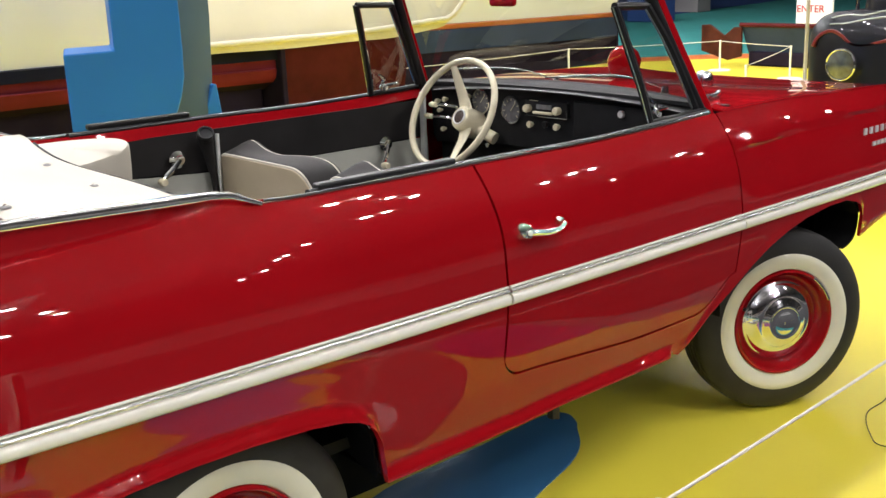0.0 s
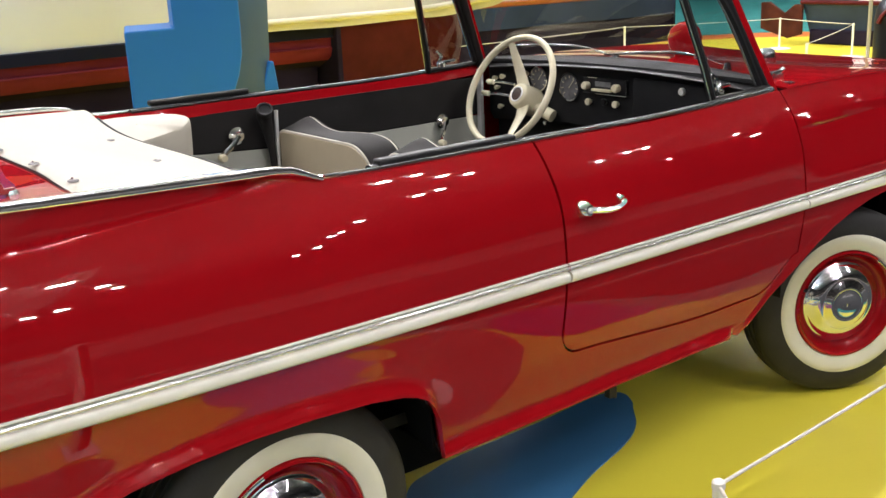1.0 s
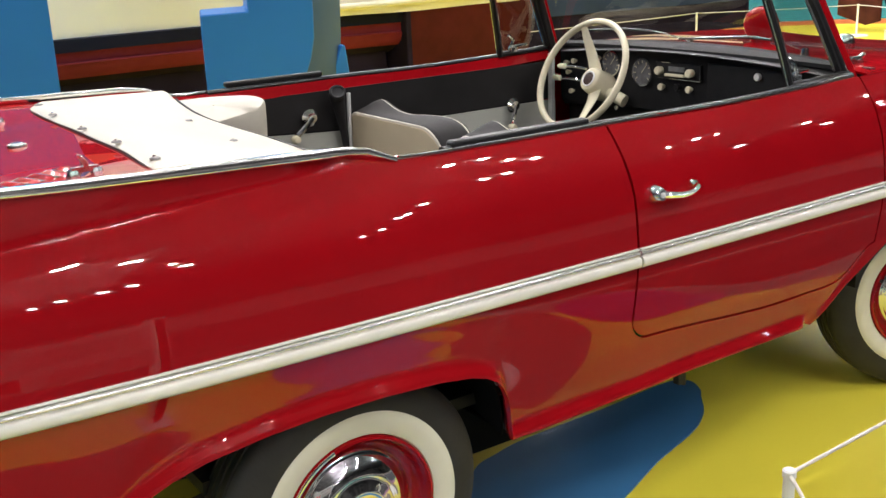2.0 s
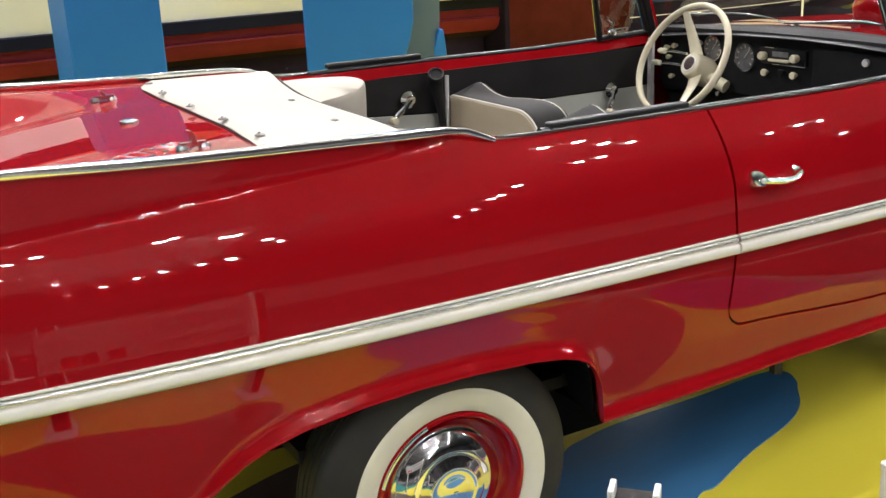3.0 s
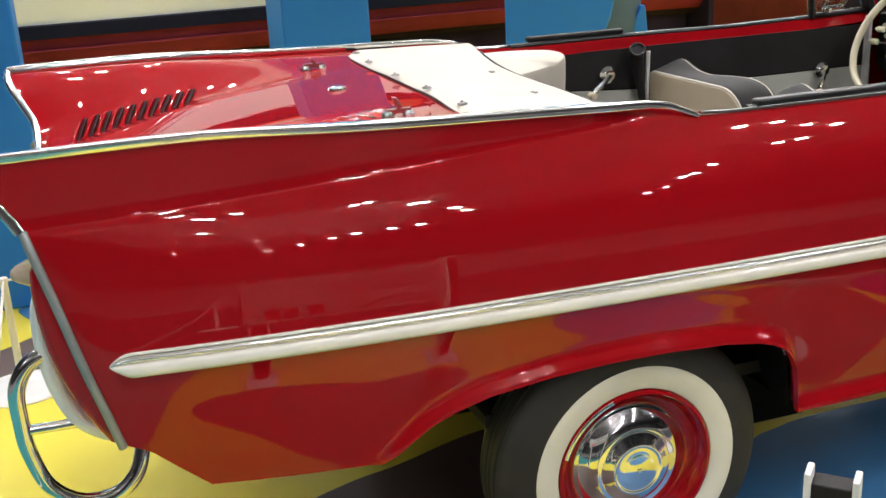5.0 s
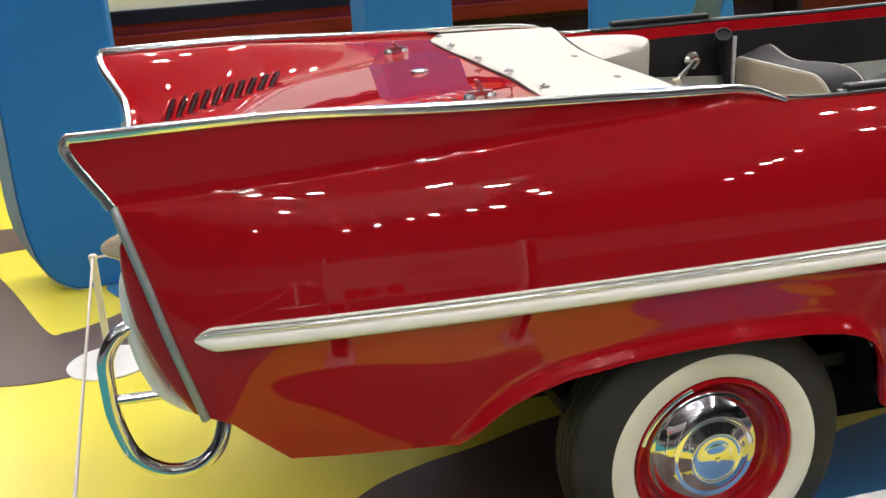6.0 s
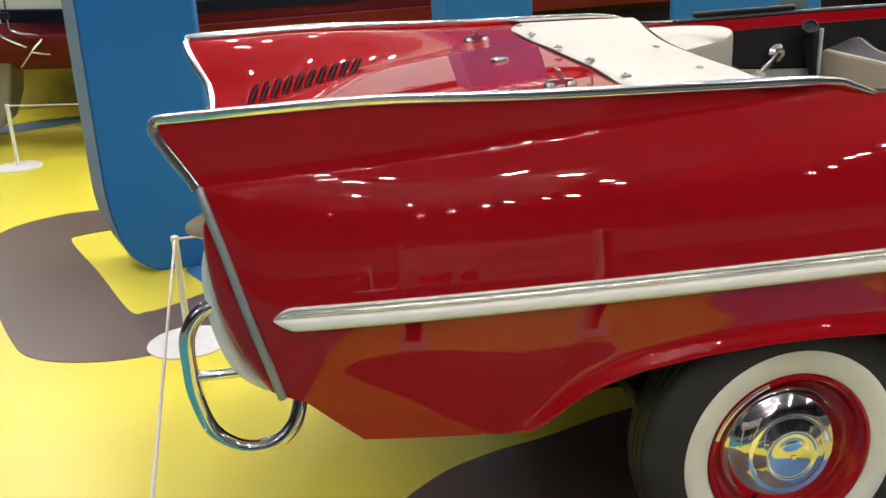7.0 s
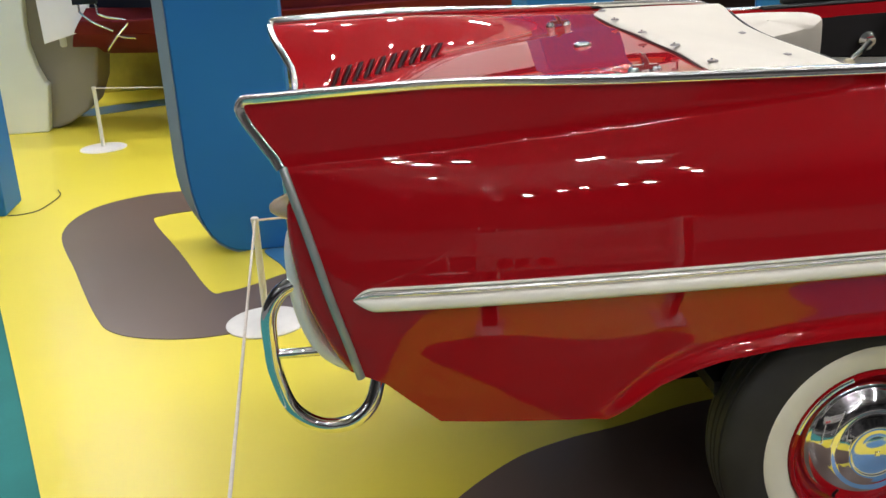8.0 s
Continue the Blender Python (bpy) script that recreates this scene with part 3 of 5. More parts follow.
doors = {}
for sgn in (-1, 1):
    # rear quarter with the fin
    cols = [column(x, z, rail_z(x + (1 - ease(-1.027, -0.45, x)) * -0.168), sgn, True) for x, z in dense(BOTTOM_REAR[:4], 0.008) + dense(BOTTOM_REAR[3:], 0.022)[1:]]
    cols += [column(0.40 + (DOOR0 - GAP - 0.40) * k / 14, 0.368 + 0.01 * k / 14, rail_z(0.4 + 0.345 * k / 14), sgn) for k in range(1, 15)]
    panel("rear_quarter", cols, sgn, car)
    # sill below the door
    xs = [DOOR0 - GAP + 0.0004 * k for k in range(3)] + [DOOR0 + 0.004 * k for k in range(1, 18)] + [0.82 + (1.462 - 0.82) * k / 20 for k in range(21)]
    cols = [column(x, 0.378 + 0.008 * ease(0.75, 1.0, x), door_bottom(max(x, DOOR0)) - 2 * GAP, sgn, rows=22) for x in xs]
    cols += [column(x, z, door_bottom(x) - 2 * GAP, sgn, rows=22) for x, z in dense(BOTTOM_FRONT[:6], 0.02)[1:] if x < DOOR1 - 0.004]
    cols += [column(DOOR1 + GAP, 0.5415, door_bottom(DOOR1) - 2 * GAP, sgn, rows=22)]
    panel("sill", cols, sgn, car)
    # door
    xs = [DOOR0 + GAP + 0.003 * k for k in range(24)] + [0.83 + (DOOR1 - GAP - 0.83) * k / 34 for k in range(35)]
    cols = [column(x, door_bottom(x), rail_z(x), sgn, rows=30, lip=0.0) for x in xs]
    doors[sgn] = panel("door", cols, sgn, car, thick=0.03)
    # front fender
    cols = [column(x, z, rail_z(x), sgn, rows=88) for x, z in dense([p for p in BOTTOM_FRONT if p[0] > DOOR1 + 0.01], 0.022)]
    z0 = 0.5415
    cols = [column(DOOR1 + GAP, z0, rail_z(DOOR1), sgn, rows=88)] + cols
    panel("front_fender", cols, sgn, car)
    # dark shell added behind the gaps, standing for the shade in them
    cols = [[(x, sgn * (side_y(x, z) - 0.028), z) for z in (0.45 + 0.16 * ease(1.48, 1.70, x), 0.63, 0.76, 0.9, 0.99)] for x in [0.5 + 1.23 * k / 20 for k in range(21)]]
    panel("inner_shell", cols, sgn, car, WELL, 0.004, "dark sheet added behind the door gaps for their shade")

    # trim: an ivory bar with a chrome channel above, in three lengths
    def trim_z(x):
        return 0.745 + 0.008 * ease(-1.0, 0.7, x)

    for x0, x1, tip in ((-1.030, DOOR0 - GAP, True), (DOOR0 + GAP, DOOR1 - GAP, False), (DOOR1 + GAP, 3.02, False)):
        n = max(6, int((x1 - x0) / 0.04))
        xs = [x0 + (x1 - x0) * k / n for k in range(n + 1)]
        if tip:
            xs = [x0 + 0.06 * (k / 10) ** 2 for k in range(10)] + [x for x in xs if x > x0 + 0.065]
        grow = (lambda u: min(1.0, 0.06 + 0.94 * math.sin(math.pi / 2 * min(1.0, max(0.0, u))) ** 0.8)) if tip else (lambda u: 1.0)
        def strip(z0, z1, o0, o1, bulge):
            sec = [(0.0, z0), (o0, z0)] + [(o0 + (o1 - o0) * k / 6 + bulge * math.sin(math.pi * k / 6), z0 + (z1 - z0) * k / 6) for k in range(1, 6)] + [(o1, z1), (0.0, z1)]
            sec = sec if sgn < 0 else [(-p, q) for p, q in sec]
            return sweep([(x, sgn * (side_y(x, trim_z(x)) + 0.001), trim_z(x) - 0.007 * (1 - grow((x - x0) / 0.042))) for x in xs], sec, scale=lambda u: grow((xs[round(u * (len(xs) - 1))] - x0) / 0.042))

        def round_strip(z0, z1, out0, bulge, n=9):
            """A half-round length between two heights, standing out by bulge at its middle."""
            sec = [(0.0, z0), (out0, z0)] + [(out0 + bulge * math.sin(math.pi * k / n) ** 0.75, z0 + (z1 - z0) * (1 - math.cos(math.pi * k / n)) / 2) for k in range(1, n)] + [(out0, z1), (0.0, z1)]
            sec = sec if sgn < 0 else [(-p, q) for p, q in sec]
            return sweep([(x, sgn * (side_y(x, trim_z(x)) + 0.001), trim_z(x) - 0.007 * (1 - grow((x - x0) / 0.042))) for x in xs], sec, scale=lambda u: grow((xs[round(u * (len(xs) - 1))] - x0) / 0.042))

        base = finish("side_trim", strip(-0.0275, 0.0165, 0.003, 0.003, 0.0), GROOVE, car, "bright metal side moulding")
        finish("ivory_strip", round_strip(-0.0285, -0.0010, 0.003, 0.0125), IVORY_TRIM, base, "ivory lower moulding")
        finish("metal_strip", round_strip(0.0000, 0.0115, 0.004, 0.0070), TRIM_METAL, base, "polished metal upper moulding")
        finish("upper_bead", round_strip(0.0128, 0.0180, 0.003, 0.0042), IVORY_TRIM, base, "ivory edge bead")

    # chrome rail from the fin's tip to the cockpit, then along the belt
    top = [(x, sgn * (rail_y(x) - 0.004), rail_z(x) + 0.006) for x in [-1.175 + 0.06 * k for k in range(21)]] + [(0.065, sgn * 0.657, 1.084), (0.11, sgn * 0.658, 1.078), (0.14, sgn * 0.66, 1.066), (0.175, sgn * 0.665, 1.052)]
    down = [(tail_x(z) - 0.006, sgn * (side_y(tail_x(z), z) - 0.004), z) for z in (0.99, 1.01, 1.03, 1.05, 1.07, 1.085)]
    down += [tuple(p) for p in smooth_path([(-1.199, sgn * 0.6455, 1.096), (-1.200, sgn * 0.6455, 1.108), (-1.194, sgn * 0.6455, 1.117), (-1.183, sgn * 0.6455, 1.1195)], 4)]
    rail = finish("fin_rail", sweep(down + top, [(0.0100 * math.copysign(abs(math.cos(a)) ** 0.5, math.cos(a)), 0.0115 * math.copysign(abs(math.sin(a)) ** 0.5, math.sin(a)) + sgn * 0.0030 * math.cos(a)) for a in [math.pi * (k + 0.5) / 8 for k in range(16)]], up=(0, 1, 0), scale=lambda u: 1.0 if u < 0.9 else 1 - 0.55 * (u - 0.9) / 0.1), RAIL_METAL, car, "bright metal fin rail")
    for v in rail.data.vertices:
        v.co.y -= sgn * 0.30 * (v.co.z - rail_z(v.co.x) - 0.006) * ease(-0.85, -0.45, v.co.x)
    edge = [(tail_x(z) - 0.003, sgn * (side_y(tail_x(z), z) - 0.003), z) for z in [0.99 - 0.42 * k / 16 for k in range(17)]]
    finish("tail_edge_trim", sweep(edge, ring(0.0085, 10, 0.0085), up=(1, 0, 0)), EDGE_METAL, car, "grey metal tail edge trim")
    belt = [(x, sgn * (rail_y(x) - 0.006), rail_z(x) + 0.004) for x in [0.18 + 0.05 * k for k in range(31)]]
    finish("belt_moulding", tube(belt, 0.0055, 8), CHROME, car)
    cap = [(x, sgn * (rail_y(x) - 0.022), rail_z(x) + 0.004) for x in [0.30 + 0.05 * k for k in range(29)]]
    finish("belt_seal", sweep(cap, ring(0.013, 8, 0.008)), SEAL, car, "black rubber belt seal")
    inner = [[(x, sgn * (rail_y(x) - 0.030 - 0.004 * k), rail_z(x) + 0.002 - 0.0095 * k) for k in range(5)] for x in [0.15 + 0.05 * k for k in range(32)]]
    panel("belt_roll", inner, -sgn, car, RED, 0.004)
    # door cards
    card = [[(x, sgn * 0.632, z) for z in (0.90 - 0.03 * ease(0.3, 0.9, x), 0.93, 1.012)] for x in (0.12, 0.4, 0.75, 1.1, 1.4, 1.7)]
    panel("door_card", card, -sgn, car, BLACK_TRIM, 0.012, "black vinyl door card")
    card = [[(x, sgn * 0.628, z) for z in (0.66, 0.70, 0.75, 0.895 - 0.03 * ease(0.3, 0.9, x))] for x in (0.12, 0.4, 0.75, 1.1, 1.4, 1.7)]
    panel("lower_door_card", card, -sgn, car, GREY_CARD, 0.012, "pale grey lower door card")
    # window winders
    for cx, cz, dx, dz in ((0.634, 0.932, -0.062, -0.047), (1.484, 0.868, -0.03, -0.06)):
        w = finish("window_crank", shift(lathe([(0.0, 0.0), (0.022, 0.0), (0.024, 0.010), (0.014, 0.022), (0.0, 0.024)], 16, "y"), (0, 0, 0)), CHROME, car)
        w.matrix_basis = pose(cx, sgn * 0.626, cz) @ Matrix.Diagonal((1.25, -sgn * 1.25, 1.2, 1))
        arm = finish("crank_arm", tube(smooth_path([(0, 0.020, 0), (dx * 0.5, 0.028, dz * 0.55), (dx, 0.03, dz)], 5), 0.0075, 8), CHROME, w)
        finish("crank_knob", shift(lathe([(0.0, 0.0), (0.009, 0.002), (0.012, 0.014), (0.009, 0.026), (0.0, 0.028)], 12, "y"), (dx, 0.028, dz)), IVORY_PLASTIC, w)

    # wheel wells
    for pts in (BOTTOM_REAR[8:], [p for p in BOTTOM_FRONT if 1.5 <= p[0] <= 2.45]):
        cols = [[(x, sgn * (side_y(x, z) + 0.008 - 0.02), z + 0.004), (x, sgn * 0.60, z + 0.03), (x, sgn * 0.40, z + 0.03)] for x, z in dense(pts, 0.05)]
        finish("wheel_well", sheet(cols), WELL, car, thick=0.006)

# hull under the car
hull = []
for x, z in ((-0.84, 0.49), (-0.66, 0.40), (-0.5, 0.34), (-0.2, 0.30), (0.4, 0.27), (1.2, 0.27), (1.8, 0.30), (2.4, 0.42), (3.0, 0.62)):
    hull.append([(x, y, z + 0.10 * (abs(y) / 0.42) ** 2) for y in (-0.44, -0.3, -0.15, 0, 0.15, 0.3, 0.44)])
finish("hull_bottom", sheet(hull), WELL, car, "dark hull underside", thick=0.01)
for x0, x1 in ((-0.70, -0.56), (0.41, 1.47)):
    for sgn in (-1, 1):
        cols = [[(x, sgn * y, z) for y, z in ((side_y(x, 0.40) - 0.014, 0.375 if x > 0 else 0.447 + 0.1 * ease(-0.9, -1.0, x) + 0.10 * (1 - ease(-1.0, -0.886, x))), (0.42, 0.37))] for x in [x0 + (x1 - x0) * k / 8 for k in range(9)]]
        finish("hull_chine", sheet(cols), WELL, car, thick=0.006)
for sgn in (-1, 1):
    finish("well_liner", box(-0.64, 2.9, sgn * 0.41 - 0.005, sgn * 0.41 + 0.005, 0.36, 0.64), WELL, car, smooth=False)
    finish("well_liner", box(2.44, 2.95, sgn * 0.60 - 0.004, sgn * 0.60 + 0.004, 0.56, 0.76), WELL, car, smooth=False)
    curl = smooth_path([(2.440, 0, 0.74), (2.466, 0, 0.66), (2.472, 0, 0.60), (2.455, 0, 0.553), (2.420, 0, 0.531), (2.385, 0, 0.524)], 4)
    finish("well_end", sheet([[(q.x, sgn * y, q.z) for y in (0.41, 0.55, 0.70, 0.745)] for q in curl]), WELL, car, thick=0.006)
    finish("well_liner", box(-0.20, 0.66, sgn * 0.425 - 0.005, sgn * 0.425 + 0.005, 0.17, 0.60), WELL, car, smooth=False)
finish("water_outlet", join(lathe([(0.0, 0.338), (0.008, 0.338), (0.008, 0.37), (0.014, 0.39)], 12), box(-0.026, -0.006, -0.010, 0.010, 0.345, 0.38)), RUBBER, car).location = (1.0, -0.705, -0.014)

# tail panel between the two edges
rows = []
for z in [0.575 + 0.395 * k / 14 for k in range(15)]:
    e = tail_x(max(z, 0.56))
    swell = 0.067 * math.sin(math.pi * min(1.0, max(0.0, (z - 0.545) / 0.40))) ** 0.40
    rows.append([(e + 0.012 - swell * (1 - (abs(y) / 0.66) ** 75), y * (side_y(e, max(z, 0.56)) - 0.008) / 0.66, z) for y in [0.66 * math.sin(math.pi * k / 80) for k in range(-40, 41)]])
finish("tail_panel", facing(sheet(rows), (-1, 0, 0)), RED, car, thick=0.008)

# engine deck with the inner faces of the fins
deck_z = pchip([-1.14, -1.03, -0.9, -0.74, -0.55, -0.4, -0.24, 0.0], [0.935, 0.968, 1.000, 1.036, 1.060, 1.072, 1.080, 1.082])


def deck_at(x, y):
    z, a = deck_z(x), abs(y)
    r = rail_y(x) - 0.012
    z -= 0.018 * ease(0.24, 0.36, a) * ease(-0.2, -0.7, x)
    return z + (rail_z(x) - 0.004 - z) * ease(0.34, 1.0, a / r) ** 1.6


rows = []
for x in [-1.135 + 0.9 * k / 40 for k in range(41)]:
    r = rail_y(x) - 0.010
    rows.append([(x + (tail_x(min(1.11, max(0.99, deck_at(x, r * u)))) + 1.133) * (1 - ease(-1.135, -0.8, x)), r * u, deck_at(x, r * u)) for u in [math.sin(math.pi / 2 * k / 24) for k in range(-24, 25)]])
finish("engine_deck", facing(sheet(rows), (0, 0, 1)), RED, car, thick=0.006)
for half in (rows[0][:20], rows[0][-20:]):
    finish("deck_edge_trim", tube([(x - 0.003, y, z + 0.001) for x, y, z in half], 0.0105, 10, up=(1, 0, 0)), RAIL_METAL, car, "bright edge trim inside the fin")


# --- wheels ---
def wheel(name, at, turn, clip):
    w = finish(name, lathe([(0.178, -0.060), (0.186, -0.072), (0.200, -0.078), (0.236, -0.0805), (0.262, -0.078), (0.285, -0.070), (0.303, -0.060), (0.3115, -0.050), (0.3135, -0.040), (0.309, -0.038), (0.309, -0.034),
                            (0.3145, -0.032), (0.3150, -0.014), (0.310, -0.012), (0.310, -0.008), (0.3150, -0.006), (0.3150, 0.006), (0.310, 0.008), (0.310, 0.012), (0.3150, 0.014), (0.3145, 0.032),
                            (0.309, 0.034), (0.309, 0.038), (0.3135, 0.040), (0.3115, 0.050), (0.303, 0.060), (0.262, 0.078), (0.200, 0.078), (0.178, 0.060)], 72, "y"), RUBBER, car, "black whitewall tyre")
    w.matrix_basis = pose(*at, 0, 0, turn)
    finish("whitewall", lathe([(0.180, -0.066), (0.184, -0.0745), (0.200, -0.0805), (0.218, -0.0825), (0.234, -0.0825), (0.2365, -0.0805)], 72, "y"), WHITEWALL, w, "cream whitewall band")
    finish("rim", lathe([(0.181, -0.068), (0.1795, -0.079), (0.1735, -0.081), (0.168, -0.074), (0.165, -0.056), (0.160, -0.042), (0.152, -0.036), (0.146, -0.034), (0.06, -0.030), (0.0, -0.030)], 72, "y"), RED, w, "red steel rim")
    finish("hubcap", lathe([(0.1385, -0.026), (0.1415, -0.034), (0.139, -0.042), (0.134, -0.047), (0.130, -0.0475), (0.127, -0.050), (0.118, -0.058), (0.106, -0.066), (0.095, -0.0715), (0.088, -0.0735), (0.083, -0.0735),
                            (0.079, -0.0755), (0.070, -0.0800), (0.062, -0.0825), (0.0585, -0.0845), (0.0550, -0.0850), (0.0525, -0.0840), (0.050, -0.0832), (0.036, -0.0865), (0.018, -0.0890), (0.0, -0.0900)], 84, "y"), CHROME, w, "chrome hubcap with a scalloped ring")
    cap = w.children[-1].data
    for v in cap.vertices:
        r, t = math.hypot(v.co.x, v.co.z), math.atan2(v.co.z, v.co.x)
        k = ease(0.090, 0.098, r) * (1 - ease(0.122, 0.130, r))
        v.co.y += 0.0030 * k * abs(math.sin(3.5 * t)) ** 0.6
    badge = [[0.007 * (1 if k % 2 else 0.55) * math.cos(math.pi * k / 4), 0.007 * (1 if k % 2 else 0.55) * math.sin(math.pi * k / 4)] for k in range(8)]
    finish("hub_emblem", slab(badge, -0.0915, -0.087, "y"), CHROME, w)
    a0, a1 = clip
    arc = [(0.176 * math.cos(a0 + (a1 - a0) * k / 12), -0.080, 0.176 * math.sin(a0 + (a1 - a0) * k / 12)) for k in range(13)]
    finish("balance_weight", sweep(arc, ring(0.0045, 8, 0.0035), up=(0, 1, 0)), CHROME, w, "chrome rim clip")
    va = a0 + 2.4
    finish("valve", tube([(0.156 * math.cos(va), -0.036, 0.156 * math.sin(va)), (0.154 * math.cos(va), -0.066, 0.147 * math.sin(va))], 0.004, 8), SEAL, w)
    return w


wheel("rear_wheel", (0, -0.657, 0.3155), 0, (1.9, 2.8))
wheel("rear_wheel", (0, 0.657, 0.3155), 180, (1.9, 2.8))
wheel("front_wheel", (2.136, -0.636, 0.3155), -25.5, (0.35, 0.95))
wheel("front_wheel", (2.136, 0.636, 0.3155), 154.5, (0.35, 0.95))
for x in (0.0, 2.1):
    finish("axle", tube([(x, -0.42, 0.33), (x, 0.42, 0.33)], 0.035, 12, up=(0, 0, 1)), WELL, car)

# --- door handles ---
for sgn in (-1, 1):
    d = doors[sgn]
    out = lambda x, z, o: (x, sgn * (side_y(x, z) + o), z)
    p = [out(0.815, 0.889, 0.022), out(0.835, 0.887, 0.027), out(0.865, 0.883, 0.030), out(0.90, 0.884, 0.031), out(0.925, 0.890, 0.026), out(0.938, 0.893, 0.014), out(0.940, 0.893, 0.0)]
    h = finish("door_handle", sweep(smooth_path(p, 5), ring(0.011, 10, 0.007), scale=lambda u: 1.25 - 0.45 * ease(0.2, 0.7, u)), CHROME, d, "chrome pull handle")
    finish("escutcheon", shift(lathe([(0.0, -0.026), (0.013, -0.026), (0.019, -0.016), (0.022, 0.0), (0.022, 0.006)] if sgn < 0 else [(0.0, 0.026), (0.013, 0.026), (0.019, 0.016), (0.022, 0.0), (0.022, -0.006)], 20, "y"), out(0.812, 0.889, 0.0)), CHROME, h)
    finish("lock_button", shift(lathe([(0.0, sgn * 0.030), (0.006, sgn * 0.029), (0.007, sgn * 0.02)], 12, "y"), out(0.812, 0.889, 0.0)), SATIN, h)
    finish("handle_foot", shift(lathe([(0.0, sgn * 0.012), (0.009, sgn * 0.011), (0.012, 0.0), (0.012, -sgn * 0.006)], 16, "y"), out(0.938, 0.893, 0.0)), CHROME, h)

# --- white cover over the folded top ---
def back_edge(y):
    return -0.300 + 0.028 * ease(-0.62, -0.25, y) + 0.07 * ease(0.44, 0.62, y) ** 2


front_edge = pchip([-0.64, -0.45, -0.2, 0.0, 0.076, 0.163, 0.229, 0.283, 0.328, 0.40, 0.50, 0.64], [0.165, 0.22, 0.295, 0.307, 0.302, 0.278, 0.235, 0.192, 0.168, 0.148, 0.140, 0.145])


def cover_z(x, y):
    """The cover sags between the rails, more and more towards its front edge."""
    sag = 0.010 + 0.075 * max(0.0, 1 - ((y + 0.03) / 0.58) ** 2)
    z = 1.0960 - sag * 1.35 * ease(-0.42, 0.40, x) ** 1.5 / 0.8 - 0.010 * ease(0.55, 0.64, abs(y))
    return z - max(0.0, z - rail_z(x) - 0.004) * ease(-0.40, -0.58, y)


rows = []
for k in range(41):
    y = -0.640 + 1.270 * k / 40
    b, f = back_edge(y), front_edge(y)
    row = []
    for j in range(33):
        x = b + (f - b) * j / 32
        row.append((x, y, cover_z(x, y) + 0.0030 * noise.noise((x * 6, y * 4, 0.3)) - (0.008 if j == 0 else 0.0) - (0.006 if j == 32 else 0.0)))
    rows.append(row)
cover = finish("top_cover", facing(sheet(rows), (0, 0, 1)), WHITE_VINYL, car, "white vinyl cover over the folded top", thick=0.005)
# dark tubes stand for the shadow lines along the cover's two edges
edge = [(back_edge(-0.64 + 1.27 * k / 30) + 0.001, -0.64 + 1.27 * k / 30, 1.080) for k in range(31)]
finish("hem", tube(edge, 0.003, 8), GREY_VINYL, cover, "hem coloured dark as the shadow line at the back edge")
edge = [(front_edge(-0.60 + 1.10 * k / 30) + 0.004, -0.60 + 1.10 * k / 30, cover_z(front_edge(-0.60 + 1.10 * k / 30), -0.60 + 1.10 * k / 30) - 0.0065) for k in range(31)]
finish("front_piping", tube(edge, 0.0035, 8), SEAL, cover, "dark tube for the shadow line under the front edge")
for x, y in ((-0.272, -0.49), (-0.266, -0.235), (-0.270, 0.005), (-0.262, 0.285), (-0.245, 0.49), (0.092, -0.02), (0.085, 0.261)):
    z = cover_z(x, y) + 0.0015
    s = finish("snap_stud", shift(lathe([(0.0, 0.0035), (0.004, 0.0032), (0.005, 0.002), (0.0065, 0.002), (0.008, 0.0035), (0.010, 0.0032), (0.0115, 0.0)], 16), (x, y, z)), GROOVE, cover, "dull metal turn stud")
    finish("stud_bar", shift(box(-0.002, 0.002, -0.006, 0.006, 0.003, 0.0065), (x, y, z)), CHROME, s)


def soft_box(x0, x1, y0, y1, z0, z1, r, n=6):
    """A cushion-like block with well rounded edges."""
    bm = bmesh.new()
    bmesh.ops.create_cube(bm, size=1.0)
    for v in bm.verts:
        v.co = Vector((x0 + (v.co.x + 0.5) * (x1 - x0), y0 + (v.co.y + 0.5) * (y1 - y0), z0 + (v.co.z + 0.5) * (z1 - z0)))
    bmesh.ops.bevel(bm, geom=bm.edges[:], offset=r, segments=n, affect="EDGES", profile=0.5)
    me = bpy.data.meshes.new("mesh")
    bm.to_mesh(me)
    bm.free()
    return me


# the bulging far end of the folded top, and its mate beside the near rail
rim = smooth_path([(0.12, 0.560, 1.046), (0.22, 0.575, 1.049), (0.315, 0.548, 1.049), (0.385, 0.512, 1.046), (0.407, 0.462, 1.036), (0.375, 0.428, 1.020), (0.318, 0.415, 1.008), (0.213, 0.380, 1.000), (0.12, 0.40, 0.990), (0.08, 0.48, 1.02)], 5, closed=True)
mid = Vector((0.25, 0.48, 0.0))
rings = []
for scale, drop in ((0.93, 0.24), (0.97, 0.16), (1.0, 0.07), (1.005, 0.018), (0.998, 0.006), (0.975, 0.0), (0.7, -0.006), (0.35, -0.008), (0.02, -0.009)):
    rings.append([(mid.x + (p.x - mid.x) * scale, mid.y + (p.y - mid.y) * scale, 1.026 + (p.z - 1.026) * min(1.0, scale) - drop) for p in rim])
finish("folded_top", sheet(rings, close_v=True), WHITE_VINYL, car, "white vinyl bag of the folded top")
# rear bench, dark carpeted box below the cover
finish("bench", box(0.02, 0.34, -0.60, 0.14, 0.5, 0.80), GREY_VINYL, car, bevel=0.03)
finish("cockpit_back", box(-0.30, -0.27, -0.62, 0.62, 0.5, 1.07), BLACK_TRIM, car, smooth=False)
